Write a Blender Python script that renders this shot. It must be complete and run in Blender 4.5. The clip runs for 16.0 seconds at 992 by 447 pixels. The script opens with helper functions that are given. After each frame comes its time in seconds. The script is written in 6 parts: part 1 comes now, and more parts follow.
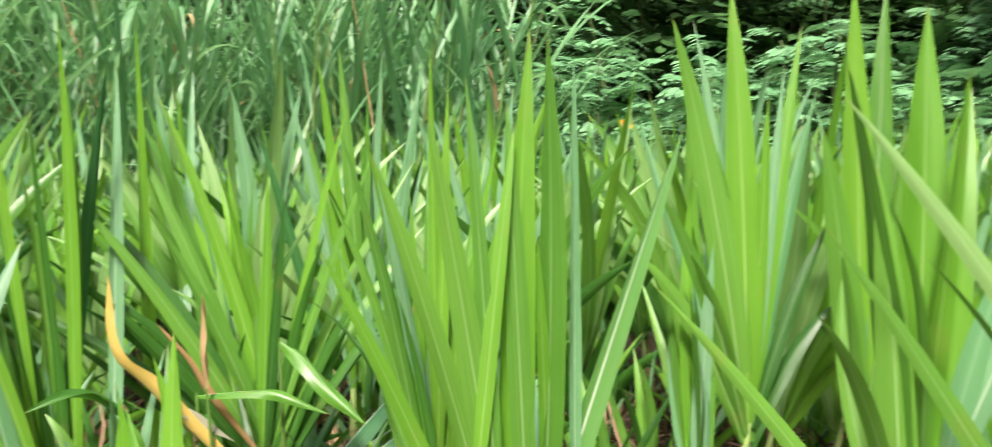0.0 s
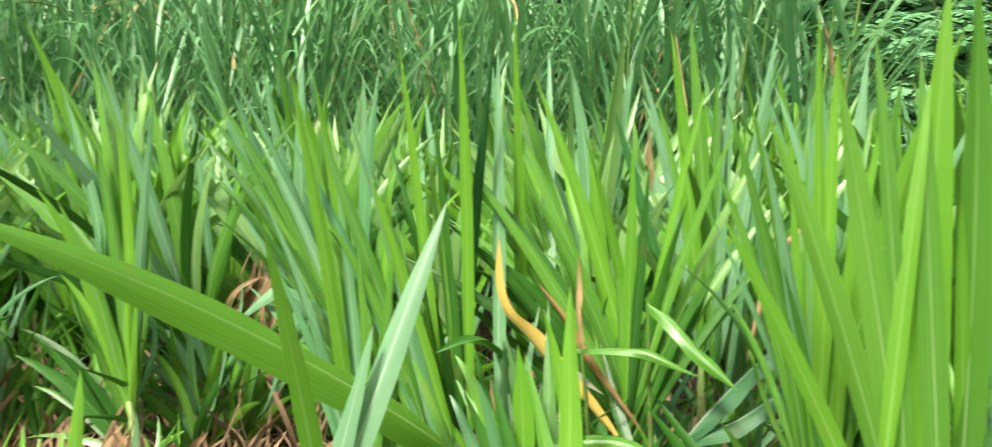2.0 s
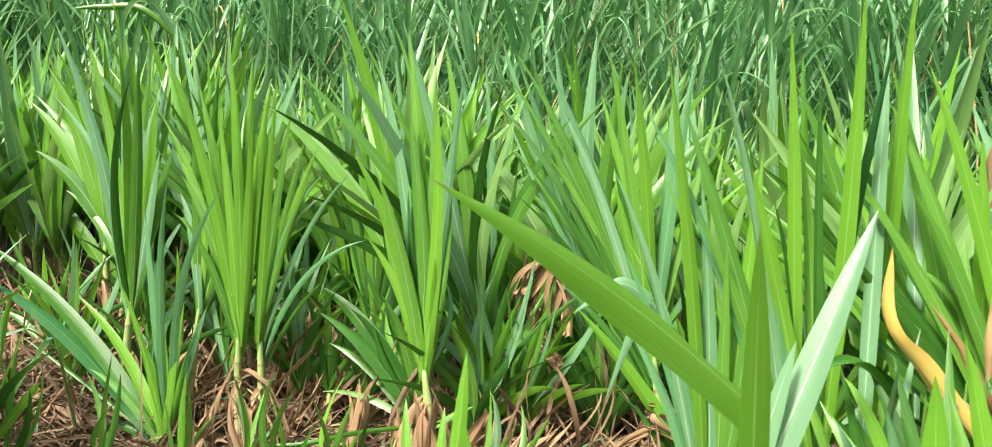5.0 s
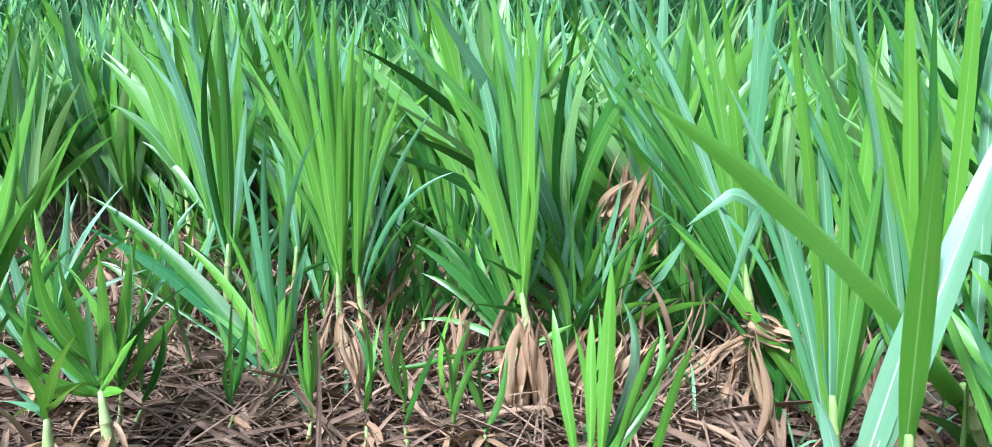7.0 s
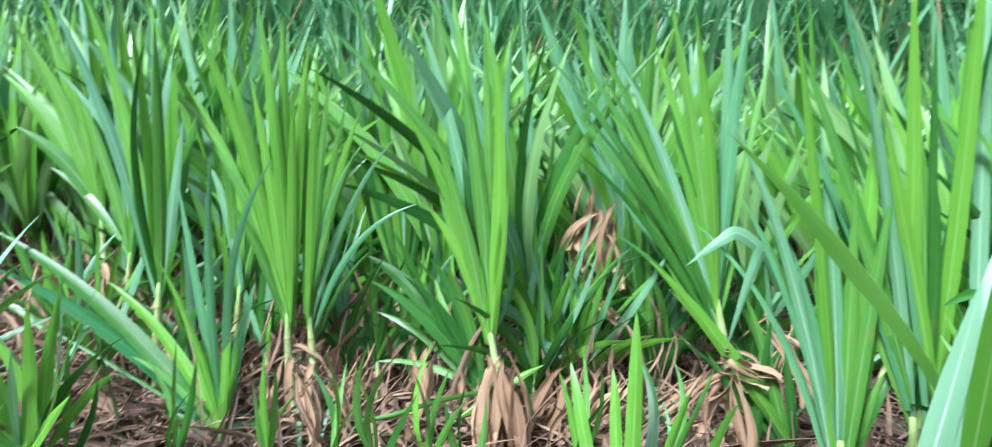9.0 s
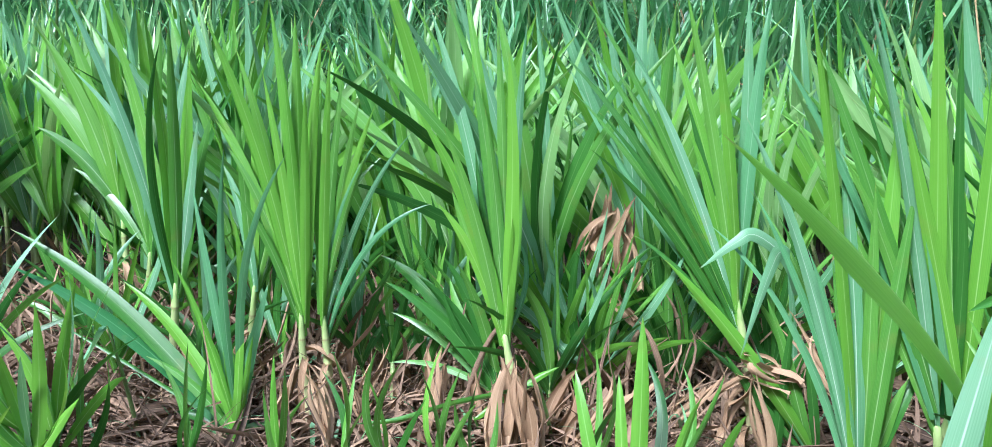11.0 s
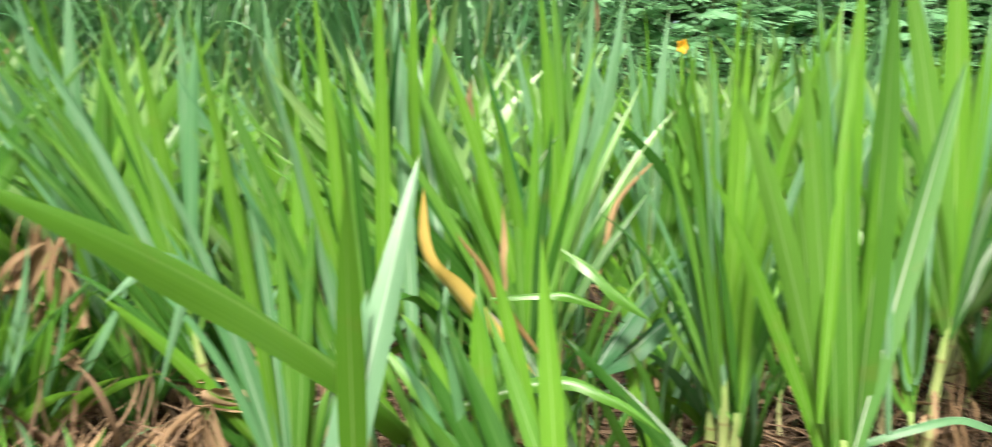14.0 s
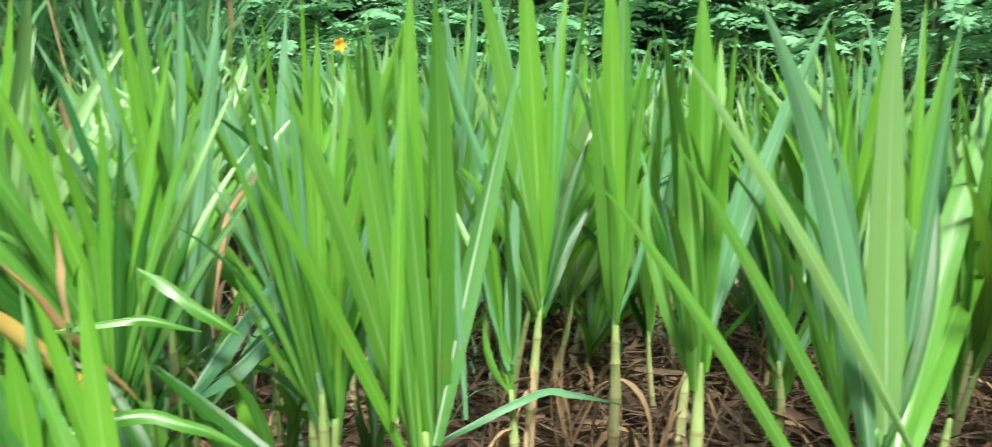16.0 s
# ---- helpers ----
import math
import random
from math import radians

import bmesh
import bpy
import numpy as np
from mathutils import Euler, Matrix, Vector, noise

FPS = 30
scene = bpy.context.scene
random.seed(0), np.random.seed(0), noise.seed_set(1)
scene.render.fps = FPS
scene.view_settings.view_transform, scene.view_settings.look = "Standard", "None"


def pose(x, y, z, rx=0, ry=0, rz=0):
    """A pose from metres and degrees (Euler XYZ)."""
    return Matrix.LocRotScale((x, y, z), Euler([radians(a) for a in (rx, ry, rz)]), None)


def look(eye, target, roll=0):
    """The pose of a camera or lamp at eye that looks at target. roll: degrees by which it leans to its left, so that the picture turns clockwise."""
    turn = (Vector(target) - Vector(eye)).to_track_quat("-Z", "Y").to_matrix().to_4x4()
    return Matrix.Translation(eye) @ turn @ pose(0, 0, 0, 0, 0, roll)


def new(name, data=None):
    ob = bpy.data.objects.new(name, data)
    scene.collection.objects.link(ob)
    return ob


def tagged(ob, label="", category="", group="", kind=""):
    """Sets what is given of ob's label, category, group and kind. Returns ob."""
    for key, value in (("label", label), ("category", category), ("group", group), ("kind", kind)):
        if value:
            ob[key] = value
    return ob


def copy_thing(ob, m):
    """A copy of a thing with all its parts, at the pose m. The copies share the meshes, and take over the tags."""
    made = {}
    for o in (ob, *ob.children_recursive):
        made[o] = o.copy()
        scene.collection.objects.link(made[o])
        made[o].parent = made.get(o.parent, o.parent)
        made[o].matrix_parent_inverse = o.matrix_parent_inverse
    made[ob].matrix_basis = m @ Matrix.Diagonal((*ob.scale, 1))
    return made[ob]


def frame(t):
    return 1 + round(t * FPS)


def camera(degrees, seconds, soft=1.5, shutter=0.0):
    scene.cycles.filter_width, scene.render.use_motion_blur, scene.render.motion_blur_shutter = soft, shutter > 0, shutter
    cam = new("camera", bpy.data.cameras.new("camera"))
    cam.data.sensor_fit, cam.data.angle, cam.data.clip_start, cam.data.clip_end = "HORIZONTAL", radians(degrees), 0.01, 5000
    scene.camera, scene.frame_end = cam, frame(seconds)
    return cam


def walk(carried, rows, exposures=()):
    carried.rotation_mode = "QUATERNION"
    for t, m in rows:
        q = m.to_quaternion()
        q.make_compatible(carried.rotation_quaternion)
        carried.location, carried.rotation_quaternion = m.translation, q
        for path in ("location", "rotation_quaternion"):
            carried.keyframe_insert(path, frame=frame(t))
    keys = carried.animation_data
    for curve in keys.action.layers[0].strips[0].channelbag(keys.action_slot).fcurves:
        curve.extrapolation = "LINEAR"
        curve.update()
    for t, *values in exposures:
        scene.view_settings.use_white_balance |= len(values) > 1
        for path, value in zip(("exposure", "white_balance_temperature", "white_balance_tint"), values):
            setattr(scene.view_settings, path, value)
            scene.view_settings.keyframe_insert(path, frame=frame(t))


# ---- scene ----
cam = camera(65.4, 16.0, 0.35, 0.45)
PATH = [
    (0, (0.144, 0.084, 0.603), (0.746, 1.99, 0.538), 0.8),
    (0.5, (0.174, 0.104, 0.608), (0.507, 2.073, 0.498), -0.4),
    (1, (0.128, 0.089, 0.619), (0.307, 2.074, 0.454), -1.6),
    (1.5, (0.079, 0.091, 0.616), (0.125, 2.083, 0.447), -0.6),
    (2, (0.034, 0.077, 0.589), (-0.073, 2.07, 0.458), 0.3),
    (2.5, (-0.003, 0.087, 0.607), (-0.274, 2.061, 0.431), -0.0),
    (3, (-0.036, 0.091, 0.623), (-0.451, 2.035, 0.403), -0.2),
    (3.5, (-0.058, 0.091, 0.593), (-0.537, 2.027, 0.441), 0.6),
    (4, (-0.098, 0.106, 0.626), (-0.528, 2.047, 0.412), 0.6),
    (4.5, (-0.171, 0.105, 0.604), (-0.647, 2.039, 0.419), 2.1),
    (5, (-0.226, 0.106, 0.592), (-0.748, 2.026, 0.392), 3.9),
    (7.3, (-0.369, 0.022, 0.567), (-0.914, 1.912, 0.205), 0.3),
    (7.5, (-0.389, 0.025, 0.57), (-0.903, 1.928, 0.233), -0.1),
    (8, (-0.447, 0.057, 0.581), (-0.78, 2.011, 0.312), -1.7),
    (8.5, (-0.488, 0.062, 0.585), (-0.714, 2.031, 0.317), 0.8),
    (9, (-0.483, 0.078, 0.578), (-0.789, 2.032, 0.279), 1.7),
    (9.2, (-0.476, 0.087, 0.585), (-0.859, 2.021, 0.251), 1.9),
    (11.5, (-0.444, 0.116, 0.584), (-0.813, 2.057, 0.274), 0.8),
    (12, (-0.401, 0.138, 0.575), (-0.47, 2.111, 0.252), 1.0),
    (12.5, (-0.368, 0.121, 0.572), (-0.25, 2.096, 0.279), 2.5),
    (13, (-0.34, 0.119, 0.592), (-0.08, 2.084, 0.322), 0.9),
    (13.5, (-0.31, 0.121, 0.582), (0.113, 2.061, 0.346), 0.8),
    (14, (-0.288, 0.144, 0.595), (0.441, 1.987, 0.326), 1.1),
    (14.5, (-0.24, 0.145, 0.608), (0.745, 1.861, 0.316), 1.0),
    (15, (-0.209, 0.123, 0.599), (0.909, 1.761, 0.342), 0.1),
    (15.5, (-0.18, 0.105, 0.604), (1.04, 1.665, 0.329), 0.2),
    (16, (-0.14, 0.081, 0.608), (1.209, 1.532, 0.338), 0.2),
]
walk(cam, [(t, look(eye, target, roll)) for t, eye, target, roll in PATH],
     [(0.0, 1.17, 6900, 16), (1.0, 1.15, 7200, 1), (1.5, 1.17, 7200, 2), (2.5, 1.22, 6800, 6), (3.5, 1.31, 6800, 9), (5.0, 1.36, 6900, 10),
      (7.3, 1.46, 5000, 15), (9.2, 1.39, 5200, 15), (11.3, 1.31, 5150, 17), (12.0, 1.25, 5100, 12), (12.5, 1.21, 5450, 11), (13.0, 1.17, 5400, 10), (13.5, 1.15, 6400, 2), (14.0, 1.15, 6800, 11), (14.5, 1.16, 6700, 13), (15.5, 1.09, 6050, 11), (16.0, 1.09, 6300, 1)])

# ---- world and light: an overcast day, soft light from above ----
world = bpy.data.worlds.new("sky")
scene.world = world
world.use_nodes = True
wn = world.node_tree.nodes
sky = wn.new("ShaderNodeTexSky")
sky.sky_type = "NISHITA"
sky.sun_disc = False
sky.sun_elevation, sky.sun_rotation = radians(53), radians(208)
sky.air_density, sky.dust_density, sky.ozone_density = 1.0, 4.0, 1.0
wn["Background"].inputs["Strength"].default_value = 0.15
world.node_tree.links.new(sky.outputs[0], wn["Background"].inputs["Color"])
sun_data = bpy.data.lights.new("sun", "SUN")
sun_data.energy, sun_data.angle, sun_data.color = 3.0, radians(11), (1.0, 0.97, 0.92)
sun = new("sun", sun_data)
sun.matrix_world = look((-2.3, -3.1, 6.4), (0, 1.2, 0))


# ---- materials ----
def shader(name):
    m = bpy.data.materials.new(name)
    m.use_nodes = True
    nt = m.node_tree
    nt.nodes.clear()
    return m, nt.nodes, nt.links


def ramp(nodes, stops):
    r = nodes.new("ShaderNodeValToRGB")
    while len(r.color_ramp.elements) < len(stops):
        r.color_ramp.elements.new(0.5)
    for e, (at, c) in zip(r.color_ramp.elements, stops):
        e.position, e.color = at, (*c, 1)
    return r


def mathn(nodes, links, op, a, b=None, clamp=False):
    n = nodes.new("ShaderNodeMath")
    n.operation, n.use_clamp = op, clamp
    for i, v in enumerate((a, b)):
        if v is None:
            continue
        if isinstance(v, (int, float)):
            n.inputs[i].default_value = v
        else:
            links.new(v, n.inputs[i])
    return n.outputs[0]


def mixc(nodes, links, f, a, b, blend="MIX"):
    n = nodes.new("ShaderNodeMix")
    n.data_type, n.blend_type = "RGBA", blend
    for i, v in ((0, f), (6, a), (7, b)):
        if isinstance(v, (int, float)):
            n.inputs[i].default_value = v
        elif isinstance(v, tuple):
            n.inputs[i].default_value = (*v, 1)
        else:
            links.new(v, n.inputs[i])
    return n.outputs[2]


def blade_material(name, dark, light, glow, rib, ribwidth=0.04, ribmix=0.85, rough=0.42, translucent=0.26, island=False, dry=0.0, spec=0.45):
    """A grass blade: across it a pale rib and fine veins, along it streaks and blemishes; thin enough to let light through."""
    m, n, l = shader(name)
    uv = n.new("ShaderNodeUVMap")
    sep = n.new("ShaderNodeSeparateXYZ")
    l.new(uv.outputs[0], sep.inputs[0])
    if island:
        geo = n.new("ShaderNodeNewGeometry")
        rnd = geo.outputs["Random Per Island"]
    else:
        info = n.new("ShaderNodeObjectInfo")
        rnd = info.outputs["Random"]
    # streaks along the blade
    sc = n.new("ShaderNodeCombineXYZ")
    l.new(mathn(n, l, "MULTIPLY", sep.outputs[0], 38), sc.inputs[0])
    l.new(mathn(n, l, "MULTIPLY", sep.outputs[1], 2.2), sc.inputs[1])
    l.new(mathn(n, l, "MULTIPLY", rnd, 40), sc.inputs[2])
    streak = n.new("ShaderNodeTexNoise")
    streak.inputs["Scale"].default_value, streak.inputs["Detail"].default_value = 1.0, 3
    l.new(sc.outputs[0], streak.inputs["Vector"])
    co = n.new("ShaderNodeTexCoord")
    blot = n.new("ShaderNodeTexNoise")
    blot.inputs["Scale"].default_value, blot.inputs["Detail"].default_value = 22, 4
    l.new(co.outputs["Object"], blot.inputs["Vector"])
    f = mathn(n, l, "ADD", mathn(n, l, "MULTIPLY", rnd, 0.7), mathn(n, l, "MULTIPLY", mathn(n, l, "SUBTRACT", streak.outputs[0], 0.40), 1.15), clamp=True)
    base = mixc(n, l, f, dark, light)
    # parallel veins
    vein = n.new("ShaderNodeMath")
    vein.operation = "SINE"
    l.new(mathn(n, l, "MULTIPLY", sep.outputs[0], 75), vein.inputs[0])
    base = mixc(n, l, mathn(n, l, "MULTIPLY", mathn(n, l, "ADD", vein.outputs[0], 0.2, clamp=True), mathn(n, l, "MULTIPLY", streak.outputs[0], 0.09)), base, rib)
    # rib in the middle
    off = mathn(n, l, "ABSOLUTE", mathn(n, l, "SUBTRACT", sep.outputs[0], 0.5))
    ribf = mathn(n, l, "SUBTRACT", 1.0, mathn(n, l, "DIVIDE", off, ribwidth), clamp=True)
    ribf = mathn(n, l, "MULTIPLY", ribf, mathn(n, l, "SUBTRACT", 1.1, sep.outputs[1], clamp=True))
    base = mixc(n, l, mathn(n, l, "MULTIPLY", ribf, ribmix), base, rib)
    # blemishes and dry tip
    spot = ramp(n, [(0.62, (0, 0, 0)), (0.72, (1, 1, 1))])
    l.new(blot.outputs[0], spot.inputs[0])
    tip = mathn(n, l, "MULTIPLY", mathn(n, l, "SUBTRACT", sep.outputs[1], 0.955), 18, clamp=True)
    wear = mathn(n, l, "MAXIMUM", mathn(n, l, "MULTIPLY", spot.outputs[0], 0.15 + dry), mathn(n, l, "MULTIPLY", tip, 0.6))
    base = mixc(n, l, wear, base, (0.30, 0.21, 0.06))
    p = n.new("ShaderNodeBsdfPrincipled")
    l.new(base, p.inputs["Base Color"])
    p.inputs["Roughness"].default_value = rough
    p.inputs["Specular IOR Level"].default_value = spec
    # fine veins
    wave = n.new("ShaderNodeMath")
    wave.operation = "SINE"
    l.new(mathn(n, l, "MULTIPLY", sep.outputs[0], 125), wave.inputs[0])
    bump = n.new("ShaderNodeBump")
    bump.inputs["Strength"].default_value, bump.inputs["Distance"].default_value = 0.07, 0.0006
    l.new(mathn(n, l, "ADD", wave.outputs[0], mathn(n, l, "MULTIPLY", streak.outputs[0], 3)), bump.inputs["Height"])
    l.new(bump.outputs[0], p.inputs["Normal"])
    tr = n.new("ShaderNodeBsdfTranslucent")
    l.new(mixc(n, l, 0.5, base, glow), tr.inputs["Color"])
    mx = n.new("ShaderNodeMixShader")
    mx.inputs[0].default_value = translucent
    l.new(p.outputs[0], mx.inputs[1])
    l.new(tr.outputs[0], mx.inputs[2])
    out = n.new("ShaderNodeOutputMaterial")
    l.new(mx.outputs[0], out.inputs[0])
    return m


M_GREEN = blade_material("grass_green", (0.052, 0.195, 0.017), (0.155, 0.39, 0.046), (0.28, 0.55, 0.05), (0.46, 0.64, 0.32), rough=0.38, spec=0.75, translucent=0.26)
M_FRESH = blade_material("grass_fresh", (0.09, 0.29, 0.018), (0.17, 0.41, 0.035), (0.34, 0.58, 0.045), (0.44, 0.63, 0.24), rough=0.4, spec=0.6, translucent=0.27)
# Older dark blades, and inner and low ones whose shade is in the colour.
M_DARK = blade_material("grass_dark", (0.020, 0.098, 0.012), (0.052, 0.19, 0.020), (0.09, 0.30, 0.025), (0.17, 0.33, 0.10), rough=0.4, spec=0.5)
# Pale bluish blades; the sky's gloss on them is part of this colour.
M_PALE = blade_material("grass_pale", (0.09, 0.265, 0.095), (0.20, 0.42, 0.22), (0.30, 0.56, 0.14), (0.72, 0.82, 0.66), ribwidth=0.04, ribmix=0.85, rough=0.42, spec=0.5)
# Pale field and arching blades: sky sheen is put into the colour.
M_SKYSHEEN = blade_material("grass_sky_sheen", (0.16, 0.34, 0.085), (0.28, 0.50, 0.16), (0.36, 0.60, 0.13), (0.62, 0.76, 0.50), rough=0.36, spec=0.75, translucent=0.32)
M_MIDRIB = blade_material("grass_white_ribbed", (0.05, 0.19, 0.035), (0.11, 0.30, 0.06), (0.25, 0.52, 0.08), (0.88, 0.92, 0.80), ribwidth=0.06, ribmix=1.0, spec=0.4)
M_BLUISH = blade_material("grass_bluish", (0.075, 0.25, 0.085), (0.14, 0.36, 0.15), (0.24, 0.50, 0.12), (0.40, 0.60, 0.38), ribwidth=0.04, ribmix=0.7, rough=0.36, spec=0.8)
M_RIBBED = blade_material("grass_bluish_ribbed", (0.14, 0.32, 0.155), (0.22, 0.43, 0.235), (0.24, 0.50, 0.12), (0.74, 0.84, 0.70), ribwidth=0.05, ribmix=0.95, rough=0.36, spec=0.8)
M_STEEL = blade_material("grass_deep_green", (0.022, 0.12, 0.028), (0.045, 0.19, 0.045), (0.10, 0.30, 0.05), (0.16, 0.34, 0.14), rough=0.45, spec=0.4)
# Darker copy of the white-ribbed blade, with the gap's shade in its colour.
M_SHADED_RIB = blade_material("grass_shaded_ribbed", (0.022, 0.115, 0.035), (0.055, 0.20, 0.075), (0.10, 0.30, 0.06), (0.70, 0.80, 0.68), ribwidth=0.045, ribmix=1.0, spec=0.35, rough=0.5)
M_HANGING = blade_material("dry_hanging", (0.05, 0.03, 0.018), (0.46, 0.315, 0.195), (0.45, 0.28, 0.13), (0.45, 0.33, 0.2), rough=0.8, translucent=0.15, island=True, spec=0.2)
M_DEADBLADE = blade_material("dead_blade", (0.05, 0.03, 0.018), (0.46, 0.315, 0.195), (0.45, 0.28, 0.13), (0.45, 0.33, 0.2), rough=0.8, translucent=0.15, spec=0.2)
M_YELLOW = blade_material("grass_yellow", (0.74, 0.50, 0.10), (0.88, 0.74, 0.38), (0.75, 0.58, 0.18), (0.90, 0.78, 0.44), dry=0.6)
M_RUST = blade_material("grass_rust", (0.36, 0.20, 0.08), (0.60, 0.42, 0.22), (0.45, 0.25, 0.1), (0.55, 0.36, 0.18), rough=0.7, translucent=0.2)
M_STRAWGREY = blade_material("grass_straw_grey", (0.30, 0.29, 0.20), (0.42, 0.42, 0.30), (0.5, 0.45, 0.3), (0.6, 0.55, 0.42), rough=0.7, translucent=0.2)
M_CANE = blade_material("dry_cane", (0.28, 0.19, 0.08), (0.62, 0.46, 0.24), (0.5, 0.36, 0.16), (0.6, 0.46, 0.26), rough=0.7, translucent=0.15, island=True, spec=0.25)
M_STRAW = blade_material("straw", (0.20, 0.12, 0.06), (0.50, 0.35, 0.20), (0.5, 0.33, 0.16), (0.55, 0.40, 0.24), rough=0.75, translucent=0.15, spec=0.25)
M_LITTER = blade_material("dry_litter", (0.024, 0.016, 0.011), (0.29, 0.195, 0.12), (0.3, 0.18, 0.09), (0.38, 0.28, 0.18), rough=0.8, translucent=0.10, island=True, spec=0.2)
M_FARBLADE = blade_material("tall_grass_blade", (0.035, 0.19, 0.065), (0.31, 0.60, 0.28), (0.34, 0.64, 0.24), (0.38, 0.62, 0.30), island=True, rough=0.34, translucent=0.4, spec=0.6)
M_BUSHLEAF = blade_material("shrub_leaf", (0.11, 0.32, 0.14), (0.27, 0.53, 0.27), (0.30, 0.56, 0.22), (0.14, 0.28, 0.1), island=True, translucent=0.25)
# Dark leaf for the wood behind; its deep shade is in this colour.
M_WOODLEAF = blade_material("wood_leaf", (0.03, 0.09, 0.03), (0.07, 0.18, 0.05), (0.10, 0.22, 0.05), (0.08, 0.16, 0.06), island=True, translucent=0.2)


def stalk_material(name, low, high, blotch):
    m, n, l = shader(name)
    uv = n.new("ShaderNodeUVMap")
    sep = n.new("ShaderNodeSeparateXYZ")
    l.new(uv.outputs[0], sep.inputs[0])
    co = n.new("ShaderNodeTexCoord")
    no = n.new("ShaderNodeTexNoise")
    no.inputs["Scale"].default_value, no.inputs["Detail"].default_value = 45, 5
    l.new(co.outputs["Object"], no.inputs["Vector"])
    base = mixc(n, l, mathn(n, l, "ADD", sep.outputs[1], mathn(n, l, "MULTIPLY", mathn(n, l, "SUBTRACT", no.outputs[0], 0.5), 0.6), clamp=True), low, high)
    r = ramp(n, [(0.52, (0, 0, 0)), (0.66, (1, 1, 1))])
    l.new(no.outputs[0], r.inputs[0])
    near_ground = mathn(n, l, "SUBTRACT", 1.0, mathn(n, l, "MULTIPLY", sep.outputs[1], 1.6), clamp=True)
    base = mixc(n, l, mathn(n, l, "MULTIPLY", r.outputs[0], near_ground), base, blotch)
    ring = mathn(n, l, "SUBTRACT", 1.0, mathn(n, l, "DIVIDE", mathn(n, l, "ABSOLUTE", mathn(n, l, "SUBTRACT", sep.outputs[0], 0.07)), 0.06), clamp=True)
    base = mixc(n, l, mathn(n, l, "MULTIPLY", ring, mathn(n, l, "ADD", no.outputs[0], 0.1)), base, blotch)
    p = n.new("ShaderNodeBsdfPrincipled")
    l.new(base, p.inputs["Base Color"])
    p.inputs["Roughness"].default_value = 0.5
    b = n.new("ShaderNodeBump")
    b.inputs["Strength"].default_value, b.inputs["Distance"].default_value = 0.4, 0.001
    l.new(no.outputs[0], b.inputs["Height"])
    l.new(b.outputs[0], p.inputs["Normal"])
    out = n.new("ShaderNodeOutputMaterial")
    l.new(p.outputs[0], out.inputs[0])
    return m


M_STALK = stalk_material("grass_stalk", (0.54, 0.45, 0.26), (0.28, 0.42, 0.12), (0.20, 0.11, 0.05))
M_TALLSTALK = stalk_material("tall_grass_stalk", (0.16, 0.19, 0.06), (0.10, 0.22, 0.04), (0.16, 0.11, 0.05))
M_BARK = stalk_material("shrub_bark", (0.12, 0.09, 0.06), (0.10, 0.15, 0.05), (0.06, 0.05, 0.04))


def soil_material():
    m, n, l = shader("soil")
    co = n.new("ShaderNodeTexCoord")
    a = n.new("ShaderNodeTexNoise")
    a.inputs["Scale"].default_value, a.inputs["Detail"].default_value = 5, 8
    b = n.new("ShaderNodeTexNoise")
    b.inputs["Scale"].default_value, b.inputs["Detail"].default_value = 70, 6
    for t in (a, b):
        l.new(co.outputs["Object"], t.inputs["Vector"])
    r = ramp(n, [(0.3, (0.02, 0.013, 0.009)), (0.55, (0.055, 0.035, 0.023)), (0.8, (0.12, 0.08, 0.05))])
    l.new(mathn(n, l, "ADD", mathn(n, l, "MULTIPLY", a.outputs[0], 0.5), mathn(n, l, "MULTIPLY", b.outputs[0], 0.5)), r.inputs[0])
    p = n.new("ShaderNodeBsdfPrincipled")
    l.new(r.outputs[0], p.inputs["Base Color"])
    p.inputs["Roughness"].default_value = 0.9
    bp = n.new("ShaderNodeBump")
    bp.inputs["Strength"].default_value, bp.inputs["Distance"].default_value = 0.8, 0.012
    l.new(b.outputs[0], bp.inputs["Height"])
    l.new(bp.outputs[0], p.inputs["Normal"])
    out = n.new("ShaderNodeOutputMaterial")
    l.new(p.outputs[0], out.inputs[0])
    return m


M_SOIL = soil_material()


def plain(name, colour, rough=0.6):
    m, n, l = shader(name)
    co = n.new("ShaderNodeTexCoord")
    no = n.new("ShaderNodeTexNoise")
    no.inputs["Scale"].default_value = 60
    l.new(co.outputs["Object"], no.inputs["Vector"])
    p = n.new("ShaderNodeBsdfPrincipled")
    l.new(mixc(n, l, no.outputs[0], tuple(c * 0.8 for c in colour), tuple(min(1, c * 1.15) for c in colour)), p.inputs["Base Color"])
    p.inputs["Roughness"].default_value = rough
    out = n.new("ShaderNodeOutputMaterial")
    l.new(p.outputs[0], out.inputs[0])
    return m


M_FLOWER = plain("flower_yellow", (0.85, 0.42, 0.02))


# ---- builders ----
SOIL = -0.06  # height of the soil under the plants
SUNWARD = np.array((-0.29, -0.53, 0.80))


